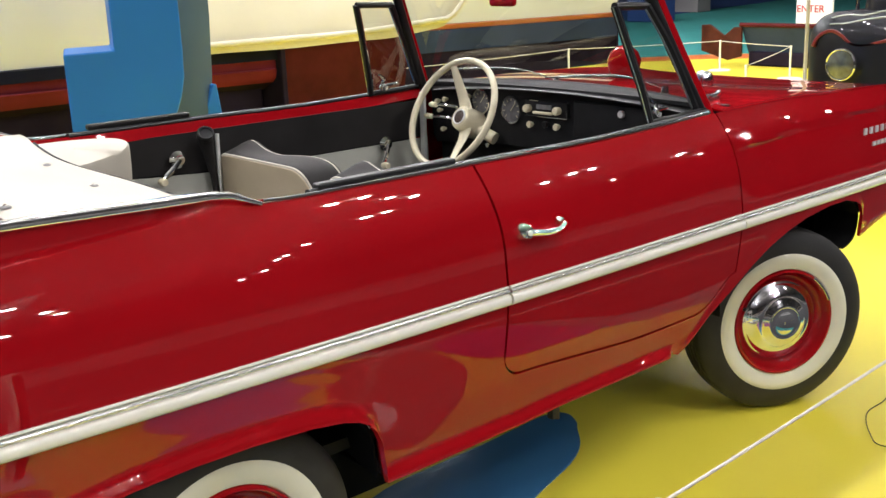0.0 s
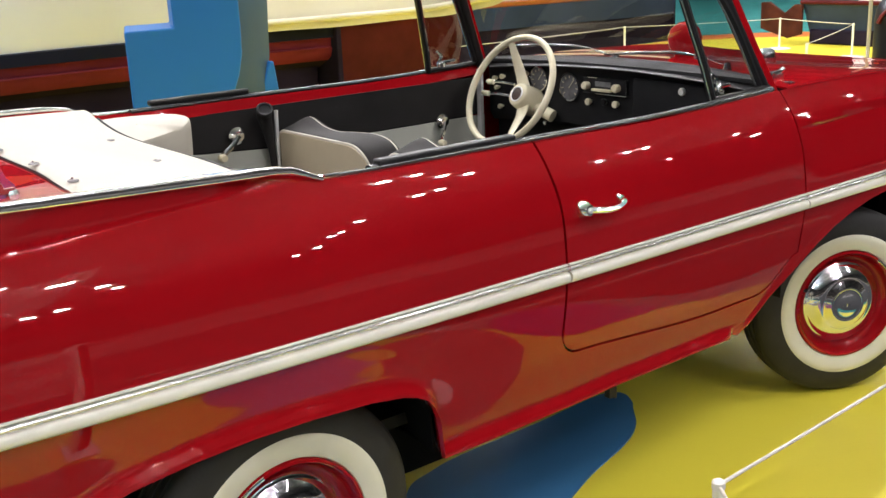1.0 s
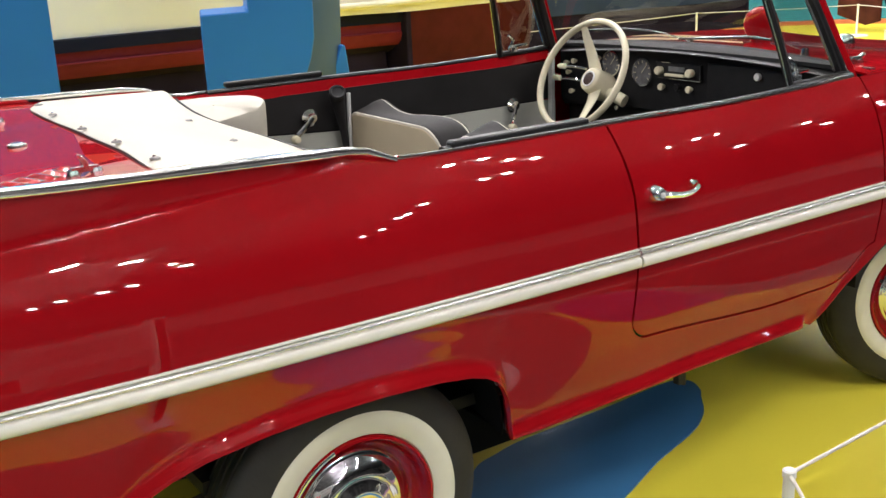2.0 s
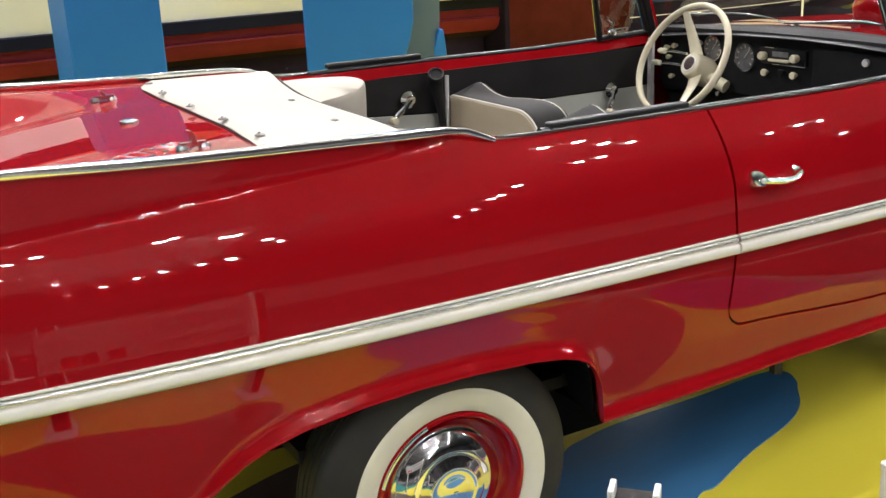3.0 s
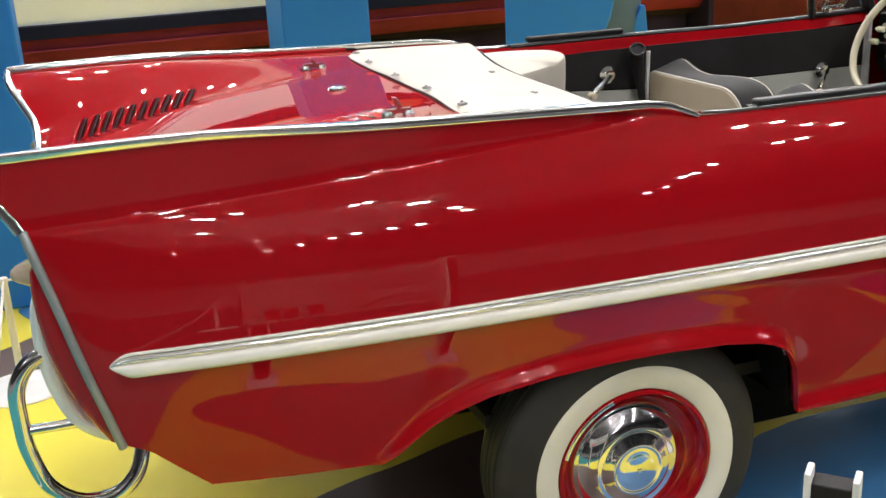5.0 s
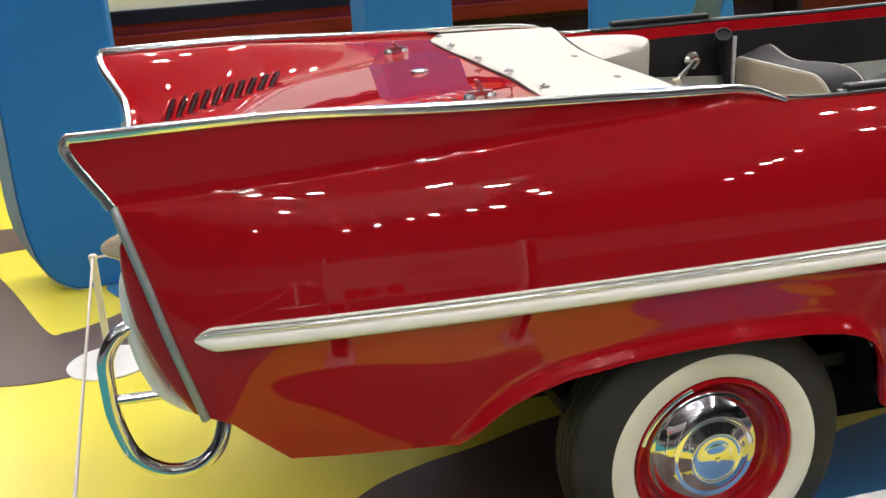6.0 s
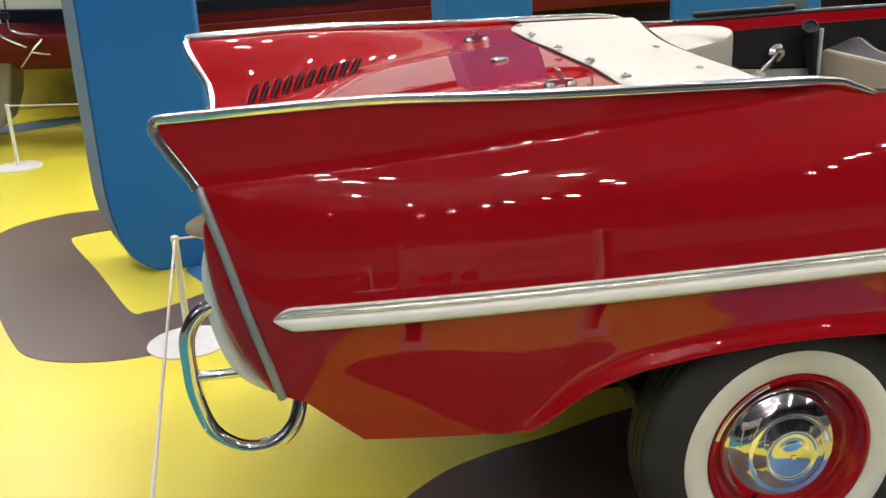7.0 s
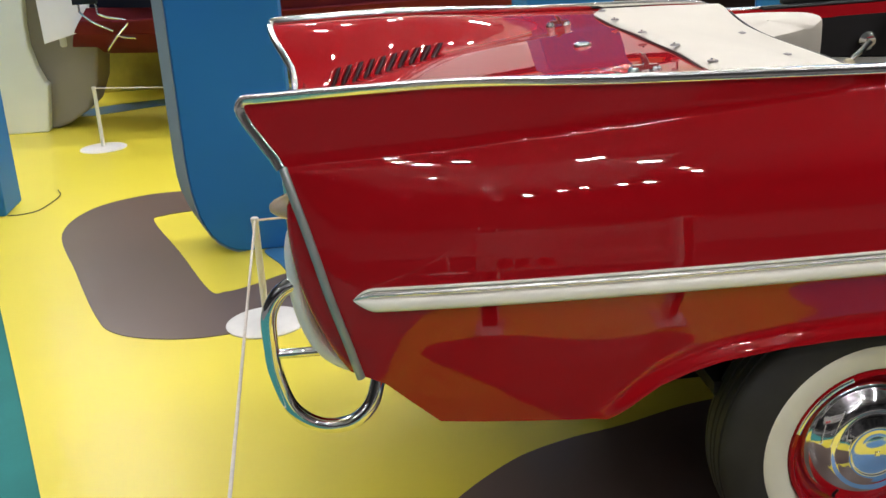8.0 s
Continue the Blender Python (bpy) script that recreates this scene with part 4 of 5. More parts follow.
finish("cockpit_floor", box(-0.3, 1.8, -0.62, 0.62, 0.42, 0.45), BLACK_TRIM, car, smooth=False)

finish("firewall", box(1.80, 1.82, -0.66, 0.66, 0.40, 1.07), BLACK_TRIM, car, smooth=False)

# --- engine deck fittings ---
def louvre(x, y, tilt, size=1.0, high=1.0):
    """One pressed louvre: a raised lip over a strip darkened as its shaded slot."""
    prof = []
    for k in range(9):
        v = (k / 8 - 0.5)
        a = 0.014 * max(0.0, 1 - (abs(v) * 2) ** 4)
        prof.append([(-0.009, v * 0.130, 0.0), (-0.004, v * 0.130, a * 0.75), (0.002, v * 0.130, a), (0.006, v * 0.130, a * 0.9), (0.0065, v * 0.130, a * 0.8)])
    ob = finish("louvre", facing(sheet(prof), (0, 0, 1)), RED, car)
    zx = (deck_at(x + 0.02, y) - deck_at(x - 0.02, y)) / 0.04
    zy = (deck_at(x, y + 0.03) - deck_at(x, y - 0.03)) / 0.06
    m = pose(x, y, deck_at(x, y) + 0.002 * size, math.degrees(math.atan(zy)), -math.degrees(math.atan(zx)), tilt)
    ob.matrix_basis = m @ Matrix.Diagonal((1, size, high, 1))
    finish("slot", slab([(0.0060, -0.054), (0.0165, -0.057), (0.0165, 0.057), (0.0060, 0.054)], -0.002, 0.0045), LOUVRE_SHADE, ob, "strip coloured dark as the slot's shade", smooth=False)


for k in range(10):
    louvre(-1.035 + 0.0315 * k, 0.372, -20)
for k in range(10):
    louvre(-0.650 + 0.0275 * k, -0.345, 20, 0.7, 0.55)

for sgn, up in ((-1, 0.55), (1, 0.35)):
    hb = finish("deck_latch", join(shift(lathe([(0.0, 0.010), (0.010, 0.009), (0.014, 0.0), (0.014, -0.004)], 16), (-0.022, 0, 0)), shift(lathe([(0.0, 0.010), (0.010, 0.009), (0.014, 0.0), (0.014, -0.004)], 16), (0.024, 0, 0)),
                                   box(-0.026, 0.028, -0.007, 0.007, 0.004, 0.014)), STEEL_TRIM, car, "chrome deck latch")
    hb.matrix_basis = pose(-0.390, sgn * 0.415, deck_at(-0.39, 0.415) + 0.001)
    lv = finish("lever", slab([(-0.005, 0.0), (0.006, 0.0), (0.004, 0.026), (-0.004, 0.050), (-0.012, 0.052), (-0.010, 0.040), (-0.006, 0.020)], -0.010, 0.010, "y"), STEEL_TRIM, hb, bevel=0.0015)
    lv.matrix_basis = pose(0.002, 0, 0.010, 0, 0, 0) @ Matrix.Diagonal((1, 1, up, 1))
kb = finish("deck_knob", lathe([(0.0, 0.010), (0.012, 0.0098), (0.014, 0.0075), (0.0185, 0.0075), (0.0215, 0.006), (0.0225, 0.003), (0.0225, -0.004)], 24), STEEL_TRIM, car, "chrome deck lock")
kb.location = (-0.416, 0.02, deck_at(-0.416, 0.02))

# --- tail: lamp, bumper, guard loop ---
for sgn in (-1, 1):
    tl = finish("tail_lamp", lathe([(0.0, -0.060), (0.008, -0.058), (0.015, -0.049), (0.023, -0.030), (0.029, -0.010), (0.031, 0.004), (0.031, 0.02)], 24, "x"), LENS, car, "clear ribbed tail lamp")
    for v in tl.data.vertices:
        k = 1 + 0.05 * math.cos(14 * math.atan2(v.co.z, v.co.y)) * ease(-0.058, -0.03, v.co.x)
        v.co.y, v.co.z = v.co.y * k, v.co.z * k
    tl.matrix_basis = pose(-1.112, sgn * 0.612, 0.906)
    finish("bezel", lathe([(0.031, -0.010), (0.036, -0.008), (0.037, 0.0), (0.036, 0.02)], 24, "x"), CHROME, tl)
    finish("reflector", lathe([(0.0, 0.006), (0.012, 0.004), (0.024, -0.002), (0.029, -0.008)], 20, "x"), CHROME, tl)
    finish("lamp_bulb", lathe([(0.0, -0.022), (0.006, -0.020), (0.008, -0.012), (0.006, 0.004)], 12, "x"), IVORY_TRIM, tl)
    rl = finish("stop_lamp", lathe([(0.0, -0.030), (0.03, -0.026), (0.045, -0.014), (0.05, 0.0), (0.05, 0.02)], 28, "x"), RED_LENS, car, "round red stop lamp")
    rl.matrix_basis = pose(-1.088, sgn * 0.585, 0.775)
    p = [(-1.06, sgn * 0.57, 0.897), (-1.095, sgn * 0.59, 0.887)] + [(x, sgn * 0.605, z) for x, z in ((-1.121, 0.862), (-1.134, 0.823), (-1.136, 0.773), (-1.131, 0.709), (-1.118, 0.656), (-1.098, 0.613), (-1.069, 0.585), (-1.035, 0.567), (-1.0, 0.560))]
    finish("bumper_tube", tube(smooth_path(p, 6), 0.0185, 14, up=(0, 1, 0)), BUMPER_METAL, car, "satin aluminium bumper tube")
    p = [(-1.03, sgn * 0.58, 0.772), (-1.116, sgn * 0.60, 0.753), (-1.166, sgn * 0.61, 0.738), (-1.196, sgn * 0.61, 0.690), (-1.199, sgn * 0.61, 0.62), (-1.194, sgn * 0.61, 0.56), (-1.170, sgn * 0.61, 0.485), (-1.120, sgn * 0.61, 0.443), (-1.06, sgn * 0.61, 0.440), (-1.018, sgn * 0.61, 0.470), (-0.998, sgn * 0.60, 0.515), (-0.985, sgn * 0.58, 0.58)]
    g = finish("bumper_guard", tube(smooth_path(p, 7), 0.0155, 14, up=(0, 1, 0)), CHROME, car, "chrome bumper loop")
    finish("cross_bar", tube([(-1.190, sgn * 0.61, 0.606), (-1.090, sgn * 0.605, 0.601)], 0.010, 10), CHROME, g)

# --- front deck ---
rows = []
for x in [1.745 + 1.40 * k / 28 for k in range(29)]:
    r = rail_y(x)
    rows.append([(x, r * u, rail_z(x) + 0.004 + (0.030 - 0.058 * ease(1.85, 2.7, x)) * (1 - abs(u) ** 3) * (1 - ease(2.9, 3.15, x))) for u in [k / 12 for k in range(-12, 13)]])
finish("front_deck", facing(sheet(rows), (0, 0, 1)), RED, car, thick=0.006)
rows = [[(3.15, y, z) for y in (-0.62, -0.3, 0, 0.3, 0.62)] for z in (0.74, 0.86, 0.98)]
finish("bow", facing(sheet(rows), (1, 0, 0)), RED, car, thick=0.006)
ball = finish("deck_lamp", lathe([(0.0, 0.128), (0.026, 0.122), (0.052, 0.102), (0.064, 0.070), (0.056, 0.034), (0.036, 0.010), (0.036, -0.01)], 32), RED, car, "round red deck ventilator")
ball.location = (2.2, 0.066, 1.070)
hl = finish("bow_lamp", lathe([(0.0, 0.062), (0.02, 0.058), (0.038, 0.042), (0.042, 0.02), (0.045, 0.0), (0.045, -0.02)], 24), CHROME, car, "chrome bow lamp")
hl.matrix_basis = pose(2.75, 0.10, 1.015) @ Matrix.Diagonal((0.85, 0.85, 0.6, 1))
cleat = finish("mooring_cleat", join(tube(smooth_path([(-0.045, 0, 0.020), (-0.02, 0, 0.018), (0.02, 0, 0.018), (0.045, 0, 0.024)], 5), 0.007, 8), box(-0.02, 0.02, -0.012, 0.012, -0.01, 0.014)), STEEL_TRIM, car, "grey metal mooring cleat")
cleat.matrix_basis = pose(1.86, -0.57, 1.07, 0, 0, 12)
# scripted badge on the fender, as plain bars
for k, (x0, x1, z) in enumerate(((2.46, 2.66, 0.912), (2.50, 2.64, 0.868))):
    for j in range(5):
        a = x0 + (x1 - x0) * j / 5
        b = finish("badge_bar", box(-0.010, 0.010, -0.004, 0.0, -0.011 + 0.004 * k, 0.011 - 0.004 * k), SATIN, car, smooth=False)
        b.matrix_basis = pose(a + 0.015, -(side_y(a + 0.015, z) + 0.002), z, 0, 0, math.degrees(math.atan((side_y(a, z) - side_y(a + 0.03, z)) / 0.03)))

# --- windscreen and quarter lights ---
WS_TOP = (1.50, 0.555, 1.53)
for sgn in (-1, 1):
    base, mid, top = (1.728, sgn * 0.648, 1.045), (1.612, sgn * 0.600, 1.285), WS_TOP[:1] + (sgn * WS_TOP[1],) + WS_TOP[2:]
    line = smooth_path([base, mid, top], 6)
    finish("windscreen_pillar", sweep([p + Vector((0.006, sgn * 0.006, 0)) for p in line], [(-0.002, -0.012), (0.014, -0.012), (0.018, -0.006), (0.018, 0.009), (0.013, 0.012), (-0.002, 0.012)], up=(1, 0, 0.3)), RED, car, "red windscreen pillar")
    finish("pillar_seal", tube([p + Vector((-0.020, -sgn * 0.004, -0.005)) for p in line], 0.017, 10), SEAL, car)
    q = smooth_path([(1.455, sgn * 0.648, 1.05), (1.428, sgn * 0.631, 1.16), (1.394, sgn * 0.608, 1.28), (1.364, sgn * 0.590, 1.382)], 5)
    ql = finish("quarter_light", tube(q, 0.011, 8), SEAL, car, "black framed quarter light")
    finish("frame_trim", tube([p + Vector((0.012, -sgn * -0.003, 0)) for p in q], 0.0048, 8), CHROME, ql)
    finish("frame_trim", tube([p + Vector((-0.011, sgn * 0.004, 0)) for p in q], 0.0025, 8), STEEL_TRIM, ql)
    finish("lower_frame", tube(smooth_path([(1.45, sgn * 0.648, 1.058), (1.58, sgn * 0.650, 1.060), (1.705, sgn * 0.648, 1.066)], 4), 0.010, 8), SEAL, ql)
    finish("upper_frame", tube([(1.364, sgn * 0.590, 1.382), (1.515, sgn * 0.580, 1.376)], 0.011, 8), SEAL, ql)
    r2 = smooth_path([(1.672, sgn * 0.640, 1.075), (1.588, sgn * 0.612, 1.25), (1.515, sgn * 0.582, 1.376)], 4)
    finish("front_frame", tube(r2, 0.012, 8), SEAL, ql)
    finish("front_trim", tube([p + Vector((-0.013, 0, 0)) for p in r2], 0.0038, 8), CHROME, ql)
    gl = [[(1.455, sgn * 0.646, 1.06), (1.665, sgn * 0.642, 1.07)], [(1.425, sgn * 0.622, 1.20), (1.60, sgn * 0.612, 1.22)], [(1.394, sgn * 0.608, 1.28), (1.570, sgn * 0.602, 1.28)], [(1.366, sgn * 0.591, 1.376), (1.513, sgn * 0.583, 1.374)]]
    finish("pane", sheet(gl), GLASS, ql, "clear pane").visible_shadow = False
    lt = finish("catch", join(tube(smooth_path([(1.49, sgn * 0.640, 1.075), (1.50, sgn * 0.628, 1.105), (1.475, sgn * 0.622, 1.125)], 4), 0.006, 8), shift(lathe([(0.0, 0.0), (0.016, 0.0), (0.018, 0.012), (0.008, 0.02), (0.0, 0.021)], 12), (1.50, sgn * 0.630, 1.068)),
                              tube([(1.50, sgn * 0.626, 1.085), (1.56, sgn * 0.622, 1.088)], 0.005, 8)), CHROME, ql, "chrome quarter light catch")
finish("windscreen_header", sweep(smooth_path([(1.50, -0.555, 1.53), (1.545, -0.28, 1.545), (1.555, 0, 1.548), (1.545, 0.28, 1.545), (1.50, 0.555, 1.53)], 6), ring(0.018, 10, 0.022)), RED, car)
rows = []
for v in [k / 8 for k in range(9)]:
    z = 1.075 + 0.46 * v
    xe, ye = 1.722 - 0.222 * v, 0.640 - 0.085 * v
    rows.append([(xe + 0.075 * (1 - (k / 8) ** 2) * (1 - 0.25 * v), ye * k / 8, z + 0.022 * (1 - (k / 8) ** 2)) for k in range(-8, 9)])
ws = finish("windscreen", sheet(rows), GLASS, car, "clear curved windscreen")
ws.visible_shadow = False
finish("windscreen_seal", tube(smooth_path([Vector(rows[0][k]) - Vector((0, 0, 0.008)) for k in range(0, 17, 2)], 4), 0.010, 8), SEAL, car)
finish("scuttle_panel", facing(sheet([[(1.735, 0.92 * rail_y(1.735) * u, rail_z(1.735) + 0.002 + 0.025 * (1 - u * u)) for u in [k / 8 for k in range(-8, 9)]], [(1.70, 0.59 * u, 1.050 + 0.030 * (1 - u * u)) for u in [k / 8 for k in range(-8, 9)]]]), (0, 0, 1)), SEAL, car, thick=0.004)
for y0, y1 in ((0.60, 0.05), (0.02, -0.42)):
    wp = finish("wiper", tube(smooth_path([(1.835, y1 + 0.02, 1.100), (1.815, y1 + 0.12, 1.128), (1.800, (y0 + y1) / 2, 1.138), (1.775, y0, 1.122)], 5), 0.0026, 6), STEEL_TRIM, car, "chrome wiper arm")
    finish("blade", tube(smooth_path([(1.805, (y0 + y1) / 2 - 0.12, 1.130), (1.797, (y0 + y1) / 2, 1.132), (1.770, y0 + 0.04, 1.118)], 4), 0.003, 6), SEAL, wp)
    finish("pivot", shift(lathe([(0.0, 0.022), (0.010, 0.02), (0.014, 0.0)], 12), (1.84, y1 + 0.02, 1.088)), CHROME, wp)
mir = finish("mirror", soft_box(1.50, 1.53, -0.055, 0.055, 1.372, 1.412, 0.012, 3), RED, car, "rear-view mirror in a red shell")
finish("stem", tube([(1.53, 0, 1.40), (1.565, 0, 1.45), (1.56, 0, 1.53)], 0.006, 8), CHROME, mir)

# --- dashboard ---
DX = 1.74
rows = []
for y in [0.64 - 1.28 * k / 24 for k in range(25)]:
    c = 1 - (y / 0.64) ** 2
    rows.append([(DX + 0.02, y, 0.84 + 0.02 * c), (DX + 0.002, y, 0.87), (DX, y, 0.93), (DX, y, 1.02), (DX - 0.004, y, 1.058 + 0.006 * c), (DX - 0.016, y, 1.068 + 0.010 * c), (DX - 0.014, y, 1.078 + 0.012 * c), (DX - 0.008 + 0.028 * c, y, 1.082 + 0.016 * c), (DX - 0.004 + 0.084 * c, y, 1.084 + 0.02 * c)])
dash = finish("dashboard", facing(sheet(rows), (-1, 0, 0)), DASH, car, "black painted dashboard", thick=0.006)


def dial(y, z, r):
    d = finish("dial", shift(lathe([(0.0, -0.004), (r * 0.86, -0.004), (r * 0.90, -0.010), (r, -0.010), (r * 1.04, -0.002), (r * 1.04, 0.006)], 32, "x"), (DX, y, z)), CHROME, dash, "chrome-ringed round dial")
    finish("dial_face", shift(lathe([(0.0, -0.0055), (r * 0.85, -0.0055)], 32, "x"), (DX, y, z)), DIAL, d, "dark dial face")
    for k in range(9):
        a = math.radians(-40 + 260 * k / 8)
        m = finish("dial_mark", box(-0.0072, -0.0058, -0.0015, 0.0015, r * 0.62, r * 0.80), IVORY_PLASTIC, d, smooth=False)
        m.matrix_basis = pose(DX, y, z) @ pose(0, 0, 0, math.degrees(a) - 90)
    n = finish("needle", box(-0.0080, -0.0066, -0.001, 0.001, -r * 0.1, r * 0.7), IVORY_PLASTIC, d, smooth=False)
    n.matrix_basis = pose(DX, y, z, 40)


dial(0.195, 1.0, 0.050)
dial(0.352, 1.018, 0.046)


def knob(y, z, r, mt, length=0.022, name="knob"):
    r *= 0.8
    finish(name, shift(lathe([(0.0, -length), (r * 0.8, -length), (r, -length * 0.8), (r * 0.85, -length * 0.4), (r * 0.5, -length * 0.3), (r * 0.5, 0.0)], 18, "x"), (DX, y, z)), mt, dash)


for y, z, r, mt in ((0.095, 0.957, 0.016, IVORY_PLASTIC), (0.021, 0.962, 0.016, SEAL), (-0.032, 0.958, 0.016, IVORY_PLASTIC), (0.591, 1.005, 0.013, IVORY_PLASTIC), (0.548, 1.014, 0.013, IVORY_PLASTIC), (0.416, 1.033, 0.015, IVORY_PLASTIC),
                    (0.562, 0.900, 0.013, IVORY_PLASTIC), (0.31, 0.862, 0.013, CHROME), (0.58, 0.971, 0.012, IVORY_PLASTIC), (-0.317, 1.024, 0.016, SATIN)):
    knob(y, z, r, mt)
rad = finish("radio", soft_box(DX - 0.012, DX + 0.01, -0.080, 0.120, 0.988, 1.042, 0.004, 2), SEAL, dash, "black radio with chrome surround")
fr = [(DX - 0.013, 0.120, 0.988), (DX - 0.013, -0.080, 0.988), (DX - 0.013, -0.080, 1.042), (DX - 0.013, 0.120, 1.042)]
finish("surround", tube(fr, 0.0022, 6, closed=True, up=(1, 0, 0)), CHROME, rad)
finish("tuning_scale", box(DX - 0.017, DX - 0.012, -0.010, 0.060, 1.014, 1.030), DIAL, rad, smooth=False)
finish("push_keys", soft_box(DX - 0.026, DX - 0.012, -0.016, 0.072, 0.997, 1.007, 0.003, 2), IVORY_PLASTIC, rad)
for y in (0.098, -0.042):
    finish("radio_knob", shift(lathe([(0.0, -0.036), (0.011, -0.036), (0.015, -0.030), (0.013, -0.012)], 18, "x"), (DX, y, 1.014)), IVORY_PLASTIC, rad)
finish("glovebox_lid", soft_box(DX - 0.010, DX + 0.01, -0.46, -0.105, 0.93, 1.052, 0.006, 2), DASH, dash, "black glovebox lid")

# --- steering ---
sx, sy, sz = 1.606, 0.371, 0.99
steer = finish("steering_wheel", lathe([(0.203 + 0.0115 * math.cos(a), 0.0135 * math.sin(a)) for a in [2 * math.pi * k / 12 for k in range(13)]], 64), IVORY_PLASTIC, car, "thin-rimmed ivory steering wheel")
TURN_W = Matrix.Translation((sx, sy, sz)) @ Matrix.Rotation(radians(-62), 4, "Y") @ Matrix.Rotation(radians(24), 4, "Z")
steer.matrix_basis = TURN_W
for a in (0.0, 180.0):
    c, s = math.cos(math.radians(a)), math.sin(math.radians(a))
    sp = [(0.03 * c, 0.03 * s, -0.078), (0.08 * c, 0.08 * s, -0.062), (0.14 * c, 0.14 * s, -0.030), (0.196 * c, 0.196 * s, 0.0)]
    finish("spoke", sweep(smooth_path(sp, 5), ring(0.023, 10, 0.0085), scale=lambda u: 1.35 - 0.75 * u), IVORY_PLASTIC, steer)
hub = finish("hub", lathe([(0.0, -0.038), (0.036, -0.039), (0.042, -0.043), (0.045, -0.052), (0.050, -0.085), (0.054, -0.115), (0.050, -0.140), (0.034, -0.160), (0.0, -0.165)], 32), IVORY_PLASTIC, steer)
finish("horn_ring", lathe([(0.024, -0.0385), (0.0255, -0.035), (0.0285, -0.035), (0.030, -0.0395)], 32), SATIN, hub)
finish("horn_badge", lathe([(0.0, -0.034), (0.016, -0.035), (0.024, -0.038)], 24), BADGE, hub, "dark round horn badge")
# slanted sideways to fit the camera's view, so it shows past the hub
finish("steering_column", tube([(sx + 0.090, sy - 0.010, sz - 0.060), (sx + 0.112, sy - 0.105, sz - 0.100)], 0.023, 16), IVORY_PLASTIC, car, "ivory steering column")
for dy, dz, L in ((0.0, 0.0, 0.13), (0.01, 0.045, 0.10)):
    st = finish("stalk", tube(smooth_path([(sx + 0.06, sy + 0.04, sz - 0.035 + dz), (sx + 0.05, sy + 0.10, sz - 0.03 + dz), (sx + 0.04, sy + 0.05 + L, sz - 0.03 + dz)], 4), 0.0045, 8), CHROME, car, "chrome stalk")
    finish("stalk_knob", shift(lathe([(0.0, -0.02), (0.010, -0.016), (0.011, 0.01), (0.006, 0.022), (0.0, 0.022)], 12, "y"), (sx + 0.04, sy + 0.05 + L, sz - 0.03 + dz)), IVORY_PLASTIC, st)
finish("kick_strip", sweep([(1.655, 0.600, 0.74), (1.66, 0.600, 1.045)], [(-0.012, -0.006), (0.012, -0.006), (0.012, 0.006), (-0.012, 0.006)], up=(1, 0, 0)), SATIN, car, "pale metal door post strip")

# --- seats ---
def seat(y0, y1):
    """A front seat: a backrest with a cream rear panel rounded towards the car's middle line, over a cushion."""
    w = y1 - y0
    front_z = pchip([0.0, 0.03, 0.08, 0.13, 0.20, 0.30, 0.42, 0.48, 0.53, w], [0.945, 0.964, 0.950, 0.937, 0.932, 0.940, 0.947, 0.940, 0.915, 0.86])

    def rear_z(q):
        t = max(0.0, (q - (w - 0.13)) / 0.13)
        return 0.934 - 0.012 * max(0.0, 1 - q / 0.03) ** 2 - 0.12 * (1 - math.sqrt(max(0.0, 1 - t * t)))

    def outline(f, s):
        """The backrest's edge, f from the rear to the front, drawn in by s."""
        top = [w * (0.5 - 0.5 * math.cos(math.pi * k / 28)) for k in range(29)]
        pts = [(0.0, 0.60), (0.0, 0.80)] + [(q, rear_z(q) * (1 - f) + front_z(q) * f) for q in top] + [(w, 0.78), (w, 0.60)]
        return [(y1 - (w / 2 + (q - w / 2) * s), 0.78 + (z - 0.78) * (s if z > 0.78 else 1)) for q, z in pts]

    rows = [[(x, y, z) for y, z in outline(f, s)] for x, f, s in ((0.790, 0.0, 0.975), (0.795, 0.0, 0.995), (0.805, 0.06, 1.0), (0.83, 0.35, 1.0), (0.86, 0.75, 1.0), (0.885, 1.0, 0.995), (0.903, 1.0, 0.97), (0.908, 0.95, 0.92))]
    ob = finish("seat", sheet(rows), GREY_VINYL, car, "grey vinyl front seat with a cream backrest panel", thick=0.004)
    face = outline(0.0, 0.968)
    finish("back_panel", slab(face, 0.783, 0.797, "x"), CREAM_VINYL, ob, "cream vinyl backrest panel", bevel=0.005)
    finish("piping", tube([(0.789, y, z) for y, z in outline(0.0, 0.985)], 0.0045, 8, up=(1, 0, 0)), WHITE_VINYL, ob, "white piping")
    finish("front_piping", tube([(0.893, y, z) for y, z in outline(1.0, 0.99)], 0.0042, 8, up=(1, 0, 0)), WHITE_VINYL, ob)
    finish("cushion", soft_box(0.86, 1.36, y0, y1, 0.62, 0.80, 0.05), GREY_VINYL, ob, "grey seat cushion")
    finish("seat_base", box(0.82, 1.30, y0 + 0.03, y1 - 0.03, 0.45, 0.64), BLACK_TRIM, ob)
    return ob


seat(0.055, 0.612)
seat(-0.575, -0.02)
# rolled black strap and a bright post by the far door
finish("door_post", tube([(0.768, 0.598, 0.80), (0.775, 0.598, 1.0)], 0.007, 8), SATIN, car, "bright door post rod")
rs = finish("rolled_screen", sweep(smooth_path([(0.752, 0.592, 0.78), (0.748, 0.594, 0.86), (0.736, 0.594, 0.94), (0.724, 0.586, 0.99), (0.716, 0.565, 1.012)], 6), ring(0.025, 18, 0.023), scale=lambda u: 0.5 + 0.55 * ease(0.1, 0.9, u)), BLACK_TRIM, car, "rolled black side screen")
